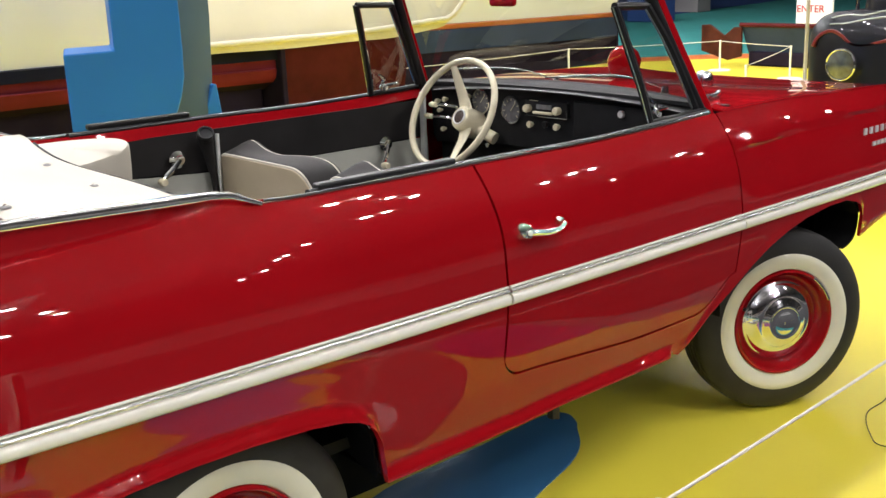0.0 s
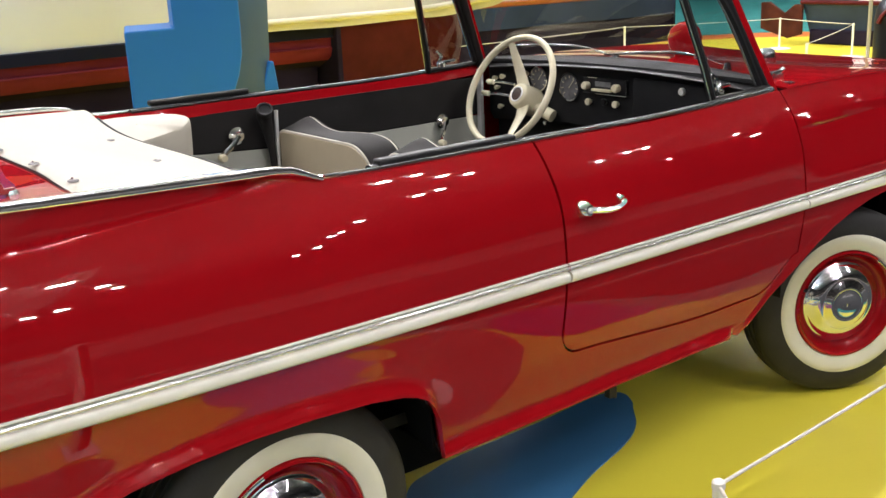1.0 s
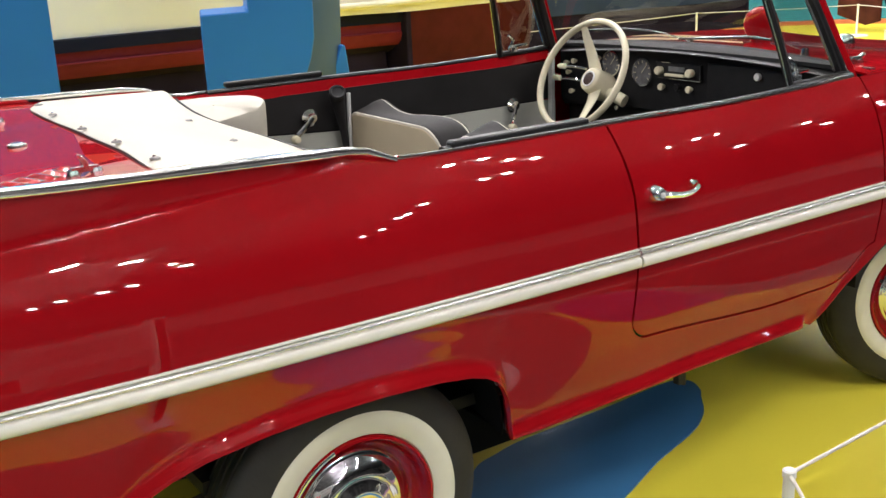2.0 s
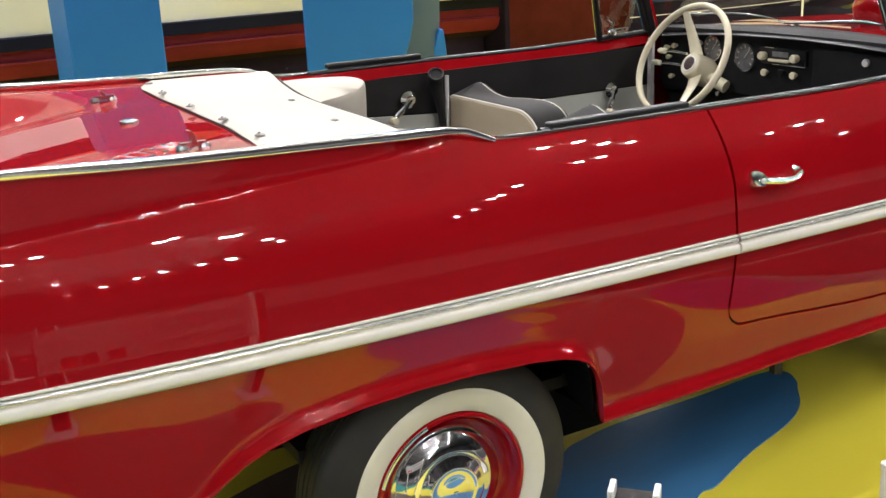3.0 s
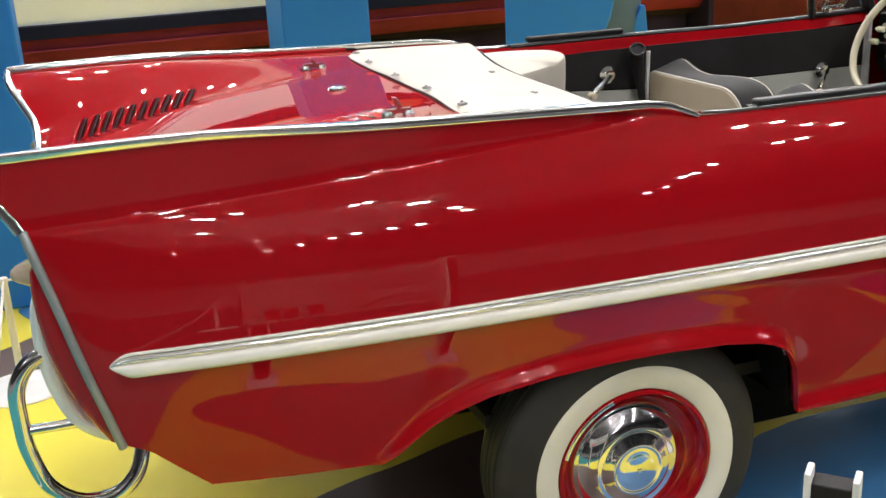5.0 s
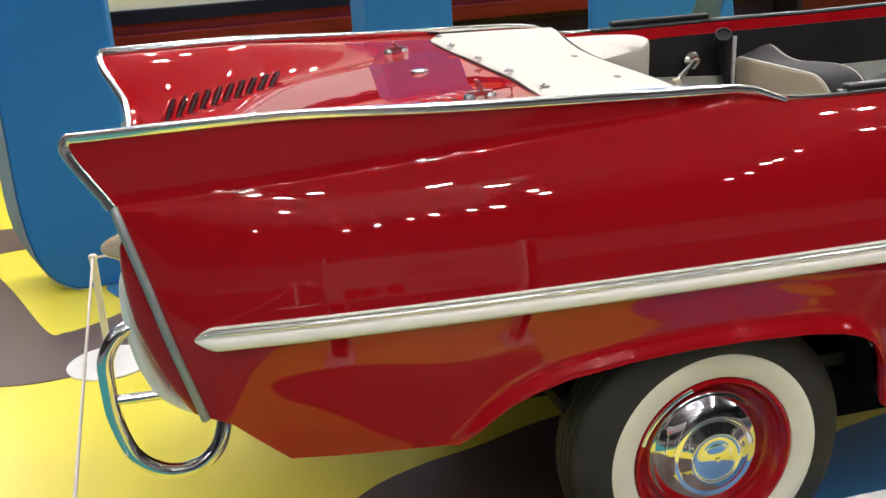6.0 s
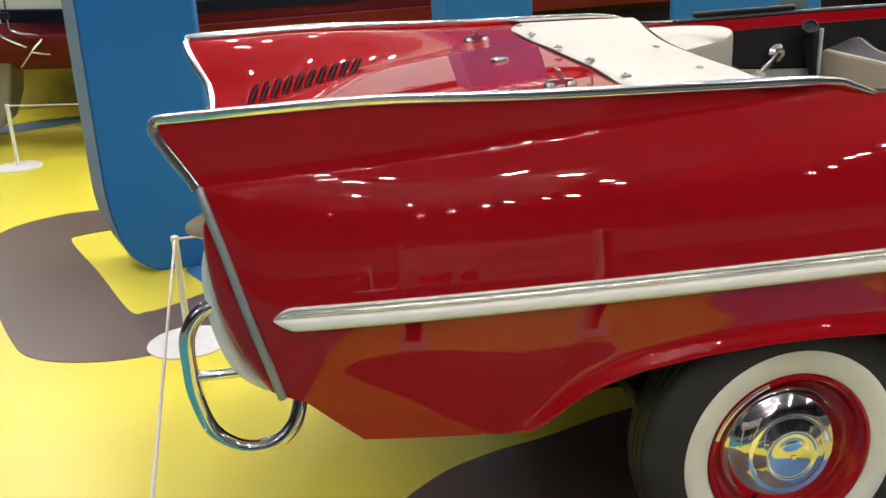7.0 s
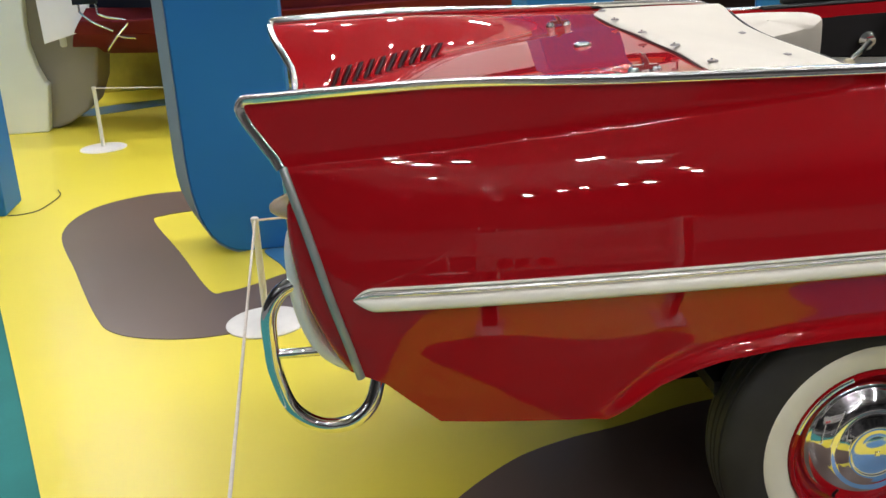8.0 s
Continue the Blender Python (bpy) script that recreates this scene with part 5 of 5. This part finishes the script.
lip = Vector((0.716, 0.565, 1.012)), (Vector((0.716, 0.565, 1.012)) - Vector((0.724, 0.586, 0.99))).normalized()
turn = lip[1].to_track_quat("Z", "Y").to_matrix().to_4x4()
end = lathe([(0.0, 0.001), (0.0185, 0.001), (0.020, 0.005), (0.025, 0.006), (0.0275, 0.003), (0.0265, -0.004)], 20)
end.transform(Matrix.Translation(lip[0]) @ turn)
# a dark disc stands for the shade inside the open end
finish("roll_end", end, SEAL, rs, "lip and dark disc for the roll's shaded hollow")
finish("window_slat", box(0.37, 0.715, 0.655, 0.685, 1.056, 1.074), SEAL, car, "black side window cap", bevel=0.006)
finish("window_slat", box(0.32, 0.71, -0.665, -0.635, 1.050, 1.068), SEAL, car, "black side window cap", bevel=0.006)


# --- barrier posts and cords ---
barrier = thing("barrier_post", "knee-high white barrier post on a round base", "barrier", (-1.352, 1.067, 0.0), "barrier posts")
finish("base", lathe([(0.0, 0.010), (0.02, 0.016), (0.10, 0.012), (0.142, 0.008), (0.148, 0.004), (0.148, 0.0), (0.0, 0.0)], 40), WHITE_PAINT, barrier)
finish("post", lathe([(0.0, 0.402), (0.011, 0.402), (0.0145, 0.399), (0.0145, 0.385), (0.0125, 0.383), (0.0125, 0.010), (0.018, 0.009)], 20), WHITE_PAINT, barrier)
POSTS = [(-1.352, 1.067), (-2.552, 4.348), (11.343, 5.973), (10.911, 4.65), (9.479, 7.016), (0.722, -1.26), (-1.21, -3.9), (3.1, -1.11), (3.2, 1.40), (8.652, 3.788), (6.2, 7.06), (0.6, 3.42)]
for x, y in POSTS[1:]:
    copy_thing(barrier, pose(x, y, 0.0, 0, 0, 40 * x))


def cord(a, b, sag=0.015):
    (x0, y0), (x1, y1) = a, b
    d = math.hypot(x1 - x0, y1 - y0)
    pts = [(x0 + (x1 - x0) * k / 16, y0 + (y1 - y0) * k / 16, 0.391 - 4 * sag * d * (k / 16) * (1 - k / 16) * 0.25) for k in range(17)]
    tagged(finish("elastic_rope", tube(pts, 0.0042, 8), ROPE), "thin white elastic rope strung between barrier posts", "rope", "barrier ropes")


for i, j in ((0, 6), (0, 8), (1, 11), (2, 3), (3, 9), (2, 4), (4, 10), (5, 6), (5, 7)):
    cord(POSTS[i], POSTS[j])

# --- street-name board in front of the car, mirrored in its paintwork ---
sg = thing("street_sign", "low off-white street-name board between two dark posts with white edges", "sign", (-0.555, -1.61, 0.0))
finish("board", box(-0.305, 0.305, -0.012, 0.012, 0.560, 0.785), SIGN_BOARD, sg, bevel=0.005)
for s, back, turned in ((-0.262, -0.032, 0), (0.324, -0.010, -46)):
    post = finish("post", box(-0.0230, 0.0230, -0.016, 0.016, 0.0, 0.812), GREY_VINYL, sg, "dark post", bevel=0.002)
    post.matrix_basis = pose(s, back, 0, 0, 0, turned)
    for e in (-1, 1):
        finish("edge_strip", box(e * 0.0270 - 0.004, e * 0.0270 + 0.004, -0.020, 0.012, 0.0, 0.826), WHITE_PAINT, post, "white edge strip", bevel=0.002)
    finish("foot", box(s - 0.05, s + 0.05, -0.12, 0.08, 0.0, 0.012), WHITE_PAINT, sg, bevel=0.003)
    finish("board_bracket", box(s - 0.05, s + 0.02, -0.0165, -0.0115, 0.60, 0.74), BLACK_TRIM, sg)
for z, spans in ((0.718, ((-0.28, -0.225), (-0.210, -0.155), (-0.140, -0.085), (-0.070, -0.02), (-0.005, 0.045))), (0.625, ((-0.28, -0.225), (-0.215, -0.155), (-0.145, -0.09), (-0.08, -0.02), (0.06, 0.11), (0.14, 0.18), (0.19, 0.235)))):
    for p, q in spans:
        finish("letter_bar", box(-q, -p, 0.0115, 0.0145, z - 0.030, z + 0.030), INK if p < 0.05 else SIGN_RED, sg, smooth=False)

# --- big blue letter-shaped boards ---
def board(name, label, at, outline, depth, turn=0.0):
    t = thing(name, label, "display board", at, "blue display boards", turn)
    finish("body", slab(outline, 0.0, depth, "y"), BLUE_BOARD, t, bevel=0.010)
    return t


arc = [(-0.25 + 0.235 * math.cos(a) * 1.0, 0.42 + 0.42 * math.sin(a)) for a in [math.pi + math.pi / 2 * k / 10 for k in range(11)]]
rim = [(-0.51, 2.5)] + [(x - 0.024 * min(1.0, z / 0.3), z) for x, z in arc]
inset = lambda x, z: (x + 0.050 * ease(0.0, 0.35, z), z)
b1 = board("blue_board", "tall blue display board with a rounded lower corner", (-1.233, 1.93, 0.0), [(0.0, 2.5)] + [inset(*p) for p in rim] + [(0.0, 0.0)], 0.045)
finish("core", slab([(0.0, 2.5)] + rim + [(0.0, 0.0)], 0.050, 0.30, "y"), BLUE_BOARD, b1, bevel=0.006)
# bevel added for the light edge; the light is put into its paler colour
finish("chamfer", sheet([[(inset(*p)[0], 0.0, p[1]), (p[0], 0.052, p[1])] for p in rim]), BOARD_EDGE_LIT, b1, "bevelled edge coloured paler for the light on it", thick=0.004)
board("blue_board", "tall plain blue display board behind the car", (0.05, 2.33, 0.0), [(0.24, 2.5), (-0.17, 2.5), (-0.17, 0.0), (0.24, 0.0)], 0.42)
b3 = board("blue_board", "stepped blue display board with a curved side", (0.97, 2.33, 0.0),
           [(0.0, 0.0), (0.0, 1.177), (0.245, 1.177), (0.245, 2.5), (0.60, 2.5), (0.60, 1.15), (0.595, 1.02), (0.57, 0.92), (0.53, 0.83), (0.48, 0.72), (0.48, 0.0)], 0.45)
# body sheared along the camera's line of sight, so its left face is hidden
SKEW = Matrix(((1, 0.40, 0, 0), (0, 1, 0, 0), (0, 0, 1, 0), (0, 0, 0, 1)))
b3.children[0].data.transform(SKEW)
rows = []
for z, x0, x1, y1 in ((2.5, 0.60, 0.86, 0.16), (1.3, 0.60, 0.855, 0.16), (1.1, 0.598, 0.845, 0.16), (1.0, 0.59, 0.835, 0.15), (0.92, 0.57, 0.815, 0.13), (0.83, 0.53, 0.79, 0.11), (0.74, 0.485, 0.75, 0.09), (0.6, 0.47, 0.72, 0.07)):
    rows.append([(x0 + (x1 - x0) * k / 6 - 0.004, 0.004 + y1 * (k / 6) ** 1.3, z) for k in range(7)])
# blue side greyed in colour, for the sheen where it turns away
finish("curved_side", sheet(rows), BOARD_SIDE_SHEEN, b3, "curved side greyed for its sheen", thick=0.02)
finish("foot", slab([(0.74, 0.0), (0.850, 0.0), (0.845, 0.79), (0.825, 0.96), (0.80, 0.96), (0.74, 0.82)], 0.10, 0.42, "y"), BLUE_BOARD, b3, bevel=0.01)
board("blue_board", "blue display board standing apart on the stage edge", (-2.76, 2.86, 0.0), [(0.0, 2.5), (-0.7, 2.5), (-0.7, 0.0), (0.0, 0.0)], 0.3)

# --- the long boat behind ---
# scaled up about the camera's position, so the boats look the same from it
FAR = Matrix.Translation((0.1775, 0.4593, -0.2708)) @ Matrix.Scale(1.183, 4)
boat = thing("motor_boat", "long white boat with navy stripe and oxide-red bottom", "boat", (0, 3.5, 0))
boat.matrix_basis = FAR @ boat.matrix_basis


def hull_part(name, zs, ys, mt, x0=-2.6, x1=2.85, label="", n=18, rake=0.0):
    rows = []
    for k in range(n + 1):
        x = x0 + (x1 - x0) * k / n
        e = ease(-1.9, -2.7, x)
        rows.append([(x + rake * ease(-1.7, -2.6, x) * max(0.0, z - 0.62), y + (0.2 if rake else 0.45) * e, z + 0.010 * math.sin(x * 1.1) + (0 if rake else e) * 0.10 * max(0, 0.95 - z)) for y, z in zip(ys, zs)])
    return finish(name, facing(sheet(rows), (0, -1, 0)), mt, boat, label, thick=0.02)


hull_part("topside", (1.025, 1.15, 1.4, 1.75), (0.0, -0.015, -0.03, 0.02), HULL_WHITE, label="white topside")
hull_part("rubbing_strake", (0.948, 0.951, 1.02, 1.025), (0.012, -0.022, -0.022, 0.012), HULL_NAVY, label="navy stripe")
hull_part("bottom", (0.80, 0.83, 0.88, 0.895, 0.95), (0.06, 0.02, 0.0, 0.012, 0.010), HULL_RED, label="oxide-red bottom", rake=0.7)
# the lower hull is coloured black here, red at the stern
hull_part("keel", (0.58, 0.64, 0.72, 0.80), (0.95, 0.55, 0.24, 0.06), HULL_DARK, x0=-1.70, label="lower hull side coloured black")
hull_part("stern_bottom", (0.58, 0.64, 0.72, 0.80), (0.95, 0.55, 0.24, 0.06), HULL_RED, x1=-1.70, label="oxide-red stern bottom", n=8, rake=0.7)
for z0, z1, mt, nm in ((1.78, 2.02, HULL_WHITE, "cabin_side"), (2.02, 2.20, HULL_NAVY, "window_band"), (2.20, 2.42, ORANGE_PAINT, "cabin_stripe"), (2.42, 3.4, HULL_WHITE, "cabin_upper")):
    finish(nm, box(-2.3, 2.6, 0.45, 1.7, z0, z1), mt, boat, bevel=0.02)
finish("strake", sweep([(-2.2 + 0.2 * k, -0.006, 0.887 + 0.010 * math.sin((-2.2 + 0.2 * k) * 1.1)) for k in range(26)], ring(0.008, 6)), HULL_RED, boat)
finish("transom", box(-2.62, -2.56, 0.47, 1.9, 0.70, 1.7), HULL_WHITE, boat, bevel=0.02)
finish("deck", box(-2.6, 2.85, 0.02, 1.9, 1.74, 1.78), HULL_WHITE, boat, bevel=0.02)
finish("cradle", box(-1.10, 2.80, 0.16, 1.5, 0.229, 0.78), HULL_DARK, boat, "dark cradle block filling the space under the hull", bevel=0.02)

# --- varnished boat next to it, under a cream cover ---
wb = thing("wooden_boat", "varnished mahogany boat beside the long boat", "boat", (0, 3.42, 0))
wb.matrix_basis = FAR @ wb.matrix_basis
for k in range(6):
    z0 = 0.40 + 0.105 * k
    rows = [[(x, 0.14 - 0.02 * k + 0.30 * ease(4.2, 5.4, x), z0 + 0.02 * ease(2.9, 4.5, x)), (x, 0.125 - 0.02 * k + 0.30 * ease(4.2, 5.4, x), z0 + 0.107 + 0.02 * ease(2.9, 4.5, x))] for x in [2.86 + 0.065 * i for i in range(17)]]
    finish("plank", facing(sheet(rows), (0, -1, 0)), WOOD, wb, thick=0.02)
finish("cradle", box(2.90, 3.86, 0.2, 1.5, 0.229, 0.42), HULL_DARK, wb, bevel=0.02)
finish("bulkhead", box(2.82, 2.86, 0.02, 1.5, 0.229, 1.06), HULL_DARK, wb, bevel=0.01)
rows = []
for i in range(31):
    x = 2.25 + 2.25 * i / 30
    zb = 1.025 + 0.045 * ease(3.6, 4.2, x) + 0.30 * ease(4.15, 4.6, x)
    row = []
    for k in range(15):
        u = k / 14
        fold = 0.006 * math.sin(x * 9 + 5 * u) * (1 - u) + 0.010 * noise.noise((x * 2.2, u * 3, 1.7))
        row.append((x, -0.035 + 0.10 * u + 0.3 * u * u + fold + 0.02 * math.exp(-(u / 0.05) ** 2), zb + 0.85 * u + 0.004 * math.sin(x * 6)))
    rows.append(row)
tarp = tagged(finish("boat_cover", facing(shift(sheet(rows), (0, 3.42, 0)), (0, -1, 0)), TARP, thick=0.008), "cream canvas cover draped over the boats", "cover")
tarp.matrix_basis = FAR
roll = [(2.25 + 2.25 * i / 30, 3.372 + 0.004 * math.sin(i), 1.085 + 0.05 * ease(3.2, 4.4, 2.25 + 2.25 * i / 30) + 0.3 * ease(4.2, 4.6, 2.25 + 2.25 * i / 30)) for i in range(31)]
finish("rolled_edge", tube(roll, 0.020, 10), TARP, tarp)

# --- boat seen through the windscreen ---
cb = thing("cabin_boat", "white boat with orange line and navy band on dark supports", "boat", (0, 8.0, 0))
for nm, z0, z1, mt, dy in (("topside", 0.76, 1.5, HULL_WHITE, 0.0), ("stripe", 0.70, 0.76, ORANGE_PAINT, -0.012), ("band", 0.42, 0.70, DINGHY_BLUE, 0.0), ("bottom", 0.02, 0.42, HULL_DARK, 0.05)):
    rows = [[(x, dy + 0.5 * ease(7.6, 6.4, x), z0 - 0.02 * (x - 9) * 0.5), (x, dy - 0.03 + 0.5 * ease(7.6, 6.4, x), z1 - 0.02 * (x - 9) * 0.5)] for x in [6.4 + 0.29 * k for k in range(19)]]
    finish(nm, facing(sheet(rows), (0, -1, 0)), mt, cb, thick=0.03)
finish("end_board", box(11.60, 11.66, 0.0, 1.6, 0.0, 1.5), HULL_DARK, cb, bevel=0.01)
finish("support", box(6.9, 11.5, 0.3, 1.4, 0.0, 0.5), HULL_DARK, cb, bevel=0.02)

# --- small boat with a rudder, far off ---
dg = thing("dinghy", "small navy dinghy with a brown rudder", "boat", (12.0, 5.5, 0.0))
rows = [[(-0.1 + 0.25 * (1 - u), 0.52 - 1.6 * v, 0.06 + 0.5 * u) for u in (0, 0.35, 0.7, 1.0)] for v in [k / 6 for k in range(7)]]
finish("hull", sheet(rows), DINGHY_BLUE, dg, thick=0.04)
finish("gunwale", tube([(-0.1, 0.54, 0.57), (-0.1, -1.1, 0.57)], 0.03, 8), WOOD, dg)
finish("rudder", slab([(1.16, 0.56), (1.02, 0.57), (0.78, 0.42), (0.62, 0.54), (0.50, 0.54), (0.50, 0.14), (0.72, 0.08), (1.16, 0.20)], -0.13, -0.09, "x"), RUDDER, dg, "brown rudder blade", bevel=0.01)
finish("keel", box(0.05, 1.2, -1.05, 0.5, 0.0, 0.2), HULL_DARK, dg, bevel=0.03)

# --- dark vintage car beyond the bow ---
vc = thing("vintage_car", "black vintage car with a chrome-ringed headlamp", "car", (5.2, 0.85, 0.0))
finish("bonnet", soft_box(0.22, 3.0, -1.3, 0.06, 0.35, 1.36, 0.20), BLACK_PAINT, vc)
finish("fender", soft_box(0.03, 1.5, -0.62, 0.31, 0.30, 1.14, 0.18), BLACK_PAINT, vc, "black rounded fender")
band = smooth_path([(0.04, 0.21, 0.93), (0.045, 0.186, 0.981), (0.05, 0.142, 1.017), (0.05, 0.086, 1.029), (0.05, 0.029, 1.006), (0.05, -0.049, 0.953), (0.05, -0.139, 0.949), (0.05, -0.254, 0.976), (0.05, -0.5, 1.03)], 5)
finish("fender_stripe", sweep(band, [(-0.010, -0.020), (0.010, -0.020), (0.010, 0.020), (-0.010, 0.020)], up=(1, 0, 0)), COACH_RED, vc, "dark red coachline band", bevel=0.004)
hl2 = finish("headlamp", lathe([(0.118, -0.03), (0.126, -0.038), (0.135, -0.030), (0.140, 0.0), (0.130, 0.08), (0.09, 0.14)], 36, "x"), CHROME, vc, "bright metal headlamp ring")
hl2.matrix_basis = pose(0.0, -0.01, 0.83) @ Matrix.Diagonal((0.74, 0.74, 0.74, 1))
finish("lens", lathe([(0.0, -0.055), (0.06, -0.048), (0.118, -0.03)], 30, "x"), HEADLAMP, hl2, "pale headlamp glass")
for p in ([(0.14, 0.13, 1.055), (0.05, 0.108, 1.069), (0.045, -0.003, 1.078), (0.045, -0.129, 1.103), (0.045, -0.244, 1.117), (0.06, -0.5, 1.15)], [(0.14, 0.12, 1.10), (0.06, 0.103, 1.107), (0.05, 0.0, 1.128), (0.05, -0.109, 1.126), (0.05, -0.241, 1.153), (0.06, -0.5, 1.18)]):
    finish("chrome_bar", tube(smooth_path(p, 5), 0.0040, 8), EDGE_METAL, vc)
finish("windscreen_post", tube([(0.35, 0.10, 1.05), (0.30, 0.07, 1.30), (0.40, 0.02, 1.6)], 0.016, 10), CHROME, vc)
finish("side_lamp", soft_box(0.02, 0.06, 0.06, 0.13, 0.67, 0.71, 0.008, 2), ORANGE_PAINT, vc, "orange side lamp")
finish("tyre", shift(lathe([(0.18, -0.07), (0.30, -0.08), (0.34, -0.04), (0.34, 0.04), (0.30, 0.08), (0.18, 0.07)], 32, "y"), (0.75, 0.08, 0.34)), RUBBER, vc)
finish("tyre", shift(lathe([(0.18, -0.07), (0.30, -0.08), (0.34, -0.04), (0.34, 0.04), (0.30, 0.08), (0.18, 0.07)], 32, "y"), (0.75, -1.2, 0.34)), RUBBER, vc)

# --- far signs and stands ---
sgn2 = thing("entry_sign", "white sign board with red lettering on a pole", "sign", (14.0, 6.48, 0.0), turn=0)
finish("board", box(0.0, 0.04, -0.62, -0.02, 0.43, 1.25), PAPER, sgn2, bevel=0.006)
tx = bpy.data.curves.new("lettering", "FONT")
tx.body, tx.size, tx.extrude, tx.align_x = "ENTER", 0.155, 0.003, "CENTER"
tmp = new("lettering", tx)
bpy.context.view_layer.update()
me = bpy.data.meshes.new_from_object(tmp.evaluated_get(bpy.context.evaluated_depsgraph_get()))
bpy.data.objects.remove(tmp)
lt = finish("lettering", me, SIGN_RED, sgn2, "red lettering", smooth=False)
lt.matrix_basis = Matrix.Translation((-0.006, -0.26, 0.62)) @ Matrix(((0, 0, -1, 0), (-1, 0, 0, 0), (0, 1, 0, 0), (0, 0, 0, 1)))
finish("pole", tube([(0.06, -0.2, 0.0), (0.06, -0.2, 1.2)], 0.02, 10), SATIN, sgn2)
gp = thing("grey_pole", "slim grey metal pole beside the dinghy", "pole", (10.77, 4.36, 0.0))
finish("shaft", tube([(0, 0, 0.01), (0, 0, 2.2)], 0.022, 12), PUTTY_DARK, gp)
finish("foot", lathe([(0.0, 0.012), (0.12, 0.010), (0.13, 0.0), (0.0, 0.0)], 24), SATIN, gp)
# plain blocks stand in for distant crates and chairs
for x, y, w, mt, h in ((20.0, 14.2, 1.0, NAVY_CARPET, 0.62), (24.0, 16.5, 2.0, CONCRETE, 1.3)):
    t = thing("far_counter", "plain block standing in for furniture far across the hall", "counter", (x, y, 0.0))
    finish("body", box(0, 0.6, -w / 2, w / 2, 0.0, h), mt, t, bevel=0.02)
    finish("top", box(-0.04, 0.64, -w / 2 - 0.04, w / 2 + 0.04, h, h + 0.04), WHITE_PAINT, t, bevel=0.01)

# --- putty-coloured display form by the boat's stern, with a paper sheet ---
pf = thing("display_form", "putty-coloured curved display form on the stage", "display board", (0, 5.05, 0))
finish("front_shell", slab([(-3.9, 0.0), (-3.06, 0.0), (-3.01, 0.335), (-3.03, 0.345), (-3.07, 0.45), (-3.10, 0.6), (-3.10, 0.75), (-3.08, 0.95), (-3.0, 1.3), (-2.9, 1.7), (-3.9, 1.7)], 0.0, 0.10, "y"), PUTTY, pf, bevel=0.015)
# the rear shell gets a darker grey-brown than the front shell
finish("rear_shell", slab(dense([(-3.3, 0.0), (-3.02, 0.0), (-2.93, 0.03), (-2.78, 0.12), (-2.70, 0.30), (-2.66, 0.55), (-2.62, 0.72), (-2.55, 0.9), (-2.45, 1.2), (-2.40, 1.7), (-3.3, 1.7)], 0.5), 0.11, 0.6, "y"), PUTTY_DARK, pf, "inner side coloured darker than the front", bevel=0.02)
tagged(finish("paper_sheet", facing(sheet([[(-2.96, 4.93, 1.35), (-2.60, 4.90, 1.35)], [(-2.963, 4.93, 0.92), (-2.607, 4.88, 0.895)], [(-2.948, 4.90, 0.628), (-2.629, 4.86, 0.71)]]), (0, -1, 0)), PAPER, thick=0.003), "white paper notice on the display form", "notice")
# bright metal rack, placed to fit the camera's view and joined to the stern
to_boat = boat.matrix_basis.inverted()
for p in ([(-2.615, 4.60, 1.5), (-2.619, 4.6, 0.905), (-2.615, 4.6, 0.844), (-2.541, 4.6, 0.774), (-2.425, 4.6, 0.712)], [(-2.50, 4.6, 1.4), (-2.51, 4.6, 0.90), (-2.481, 4.6, 0.813), (-2.33, 4.6, 0.77), (-2.393, 4.6, 0.691), (-2.48, 4.6, 0.59)], [(-2.40, 4.6, 0.68), (-2.346, 4.6, 0.666), (-2.289, 4.6, 0.658)]):
    me = tube(smooth_path(p, 5), 0.007, 8)
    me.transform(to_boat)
    finish("ladder_rail", me, STEEL_TRIM, boat, "bright metal rack tube")
me = box(-2.65, -2.50, 4.57, 4.62, 0.895, 0.935)
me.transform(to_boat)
finish("ladder_step", me, SEAL, boat, "black pad on the metal rack")

# --- loose cables on the floor ---
tagged(finish("cable", tube(smooth_path([(2.6, -0.85, 0.008), (2.417, -0.92, 0.008), (2.265, -0.933, 0.008), (2.12, -1.02, 0.008), (2.069, -1.098, 0.008), (2.2, -1.25, 0.008)], 6), 0.0018, 6), SEAL), "thin dark cable lying on the yellow floor", "cable")
tagged(finish("cable", tube(smooth_path([(-2.75, 2.845, 0.008), (-2.67, 2.847, 0.008), (-2.60, 2.92, 0.008), (-2.562, 3.158, 0.008), (-2.6, 3.3, 0.008)], 6), 0.0028, 6), SEAL), "thin dark cable beside the blue board", "cable")

# --- yellow stage backing under the boat's stern, darkened for shade, blue strip at its foot ---
yb = thing("stage_board", "yellow backing board coloured dark for shade under the boat's stern", "display board", (-2.3, 6.6, 0.0))
# the panel's yellow is darkened in place of the boat's shade
finish("panel", box(-1.2, 1.2, 0.0, 0.04, 0.0, 0.95), YELLOW_SHADED, yb, bevel=0.005)
finish("block", soft_box(0.05, 0.5, -0.5, -0.1, 0.0, 0.55, 0.08, 3), PUTTY_DARK, yb, "grey mottled block")
patch([(-2.9, 5.55), (-2.4, 5.75), (-1.8, 5.85), (-1.2, 5.9), (-1.2, 6.15), (-1.9, 6.1), (-2.6, 6.0), (-3.0, 5.8)], BLUE_VINYL, "blue strip in the stage floor")
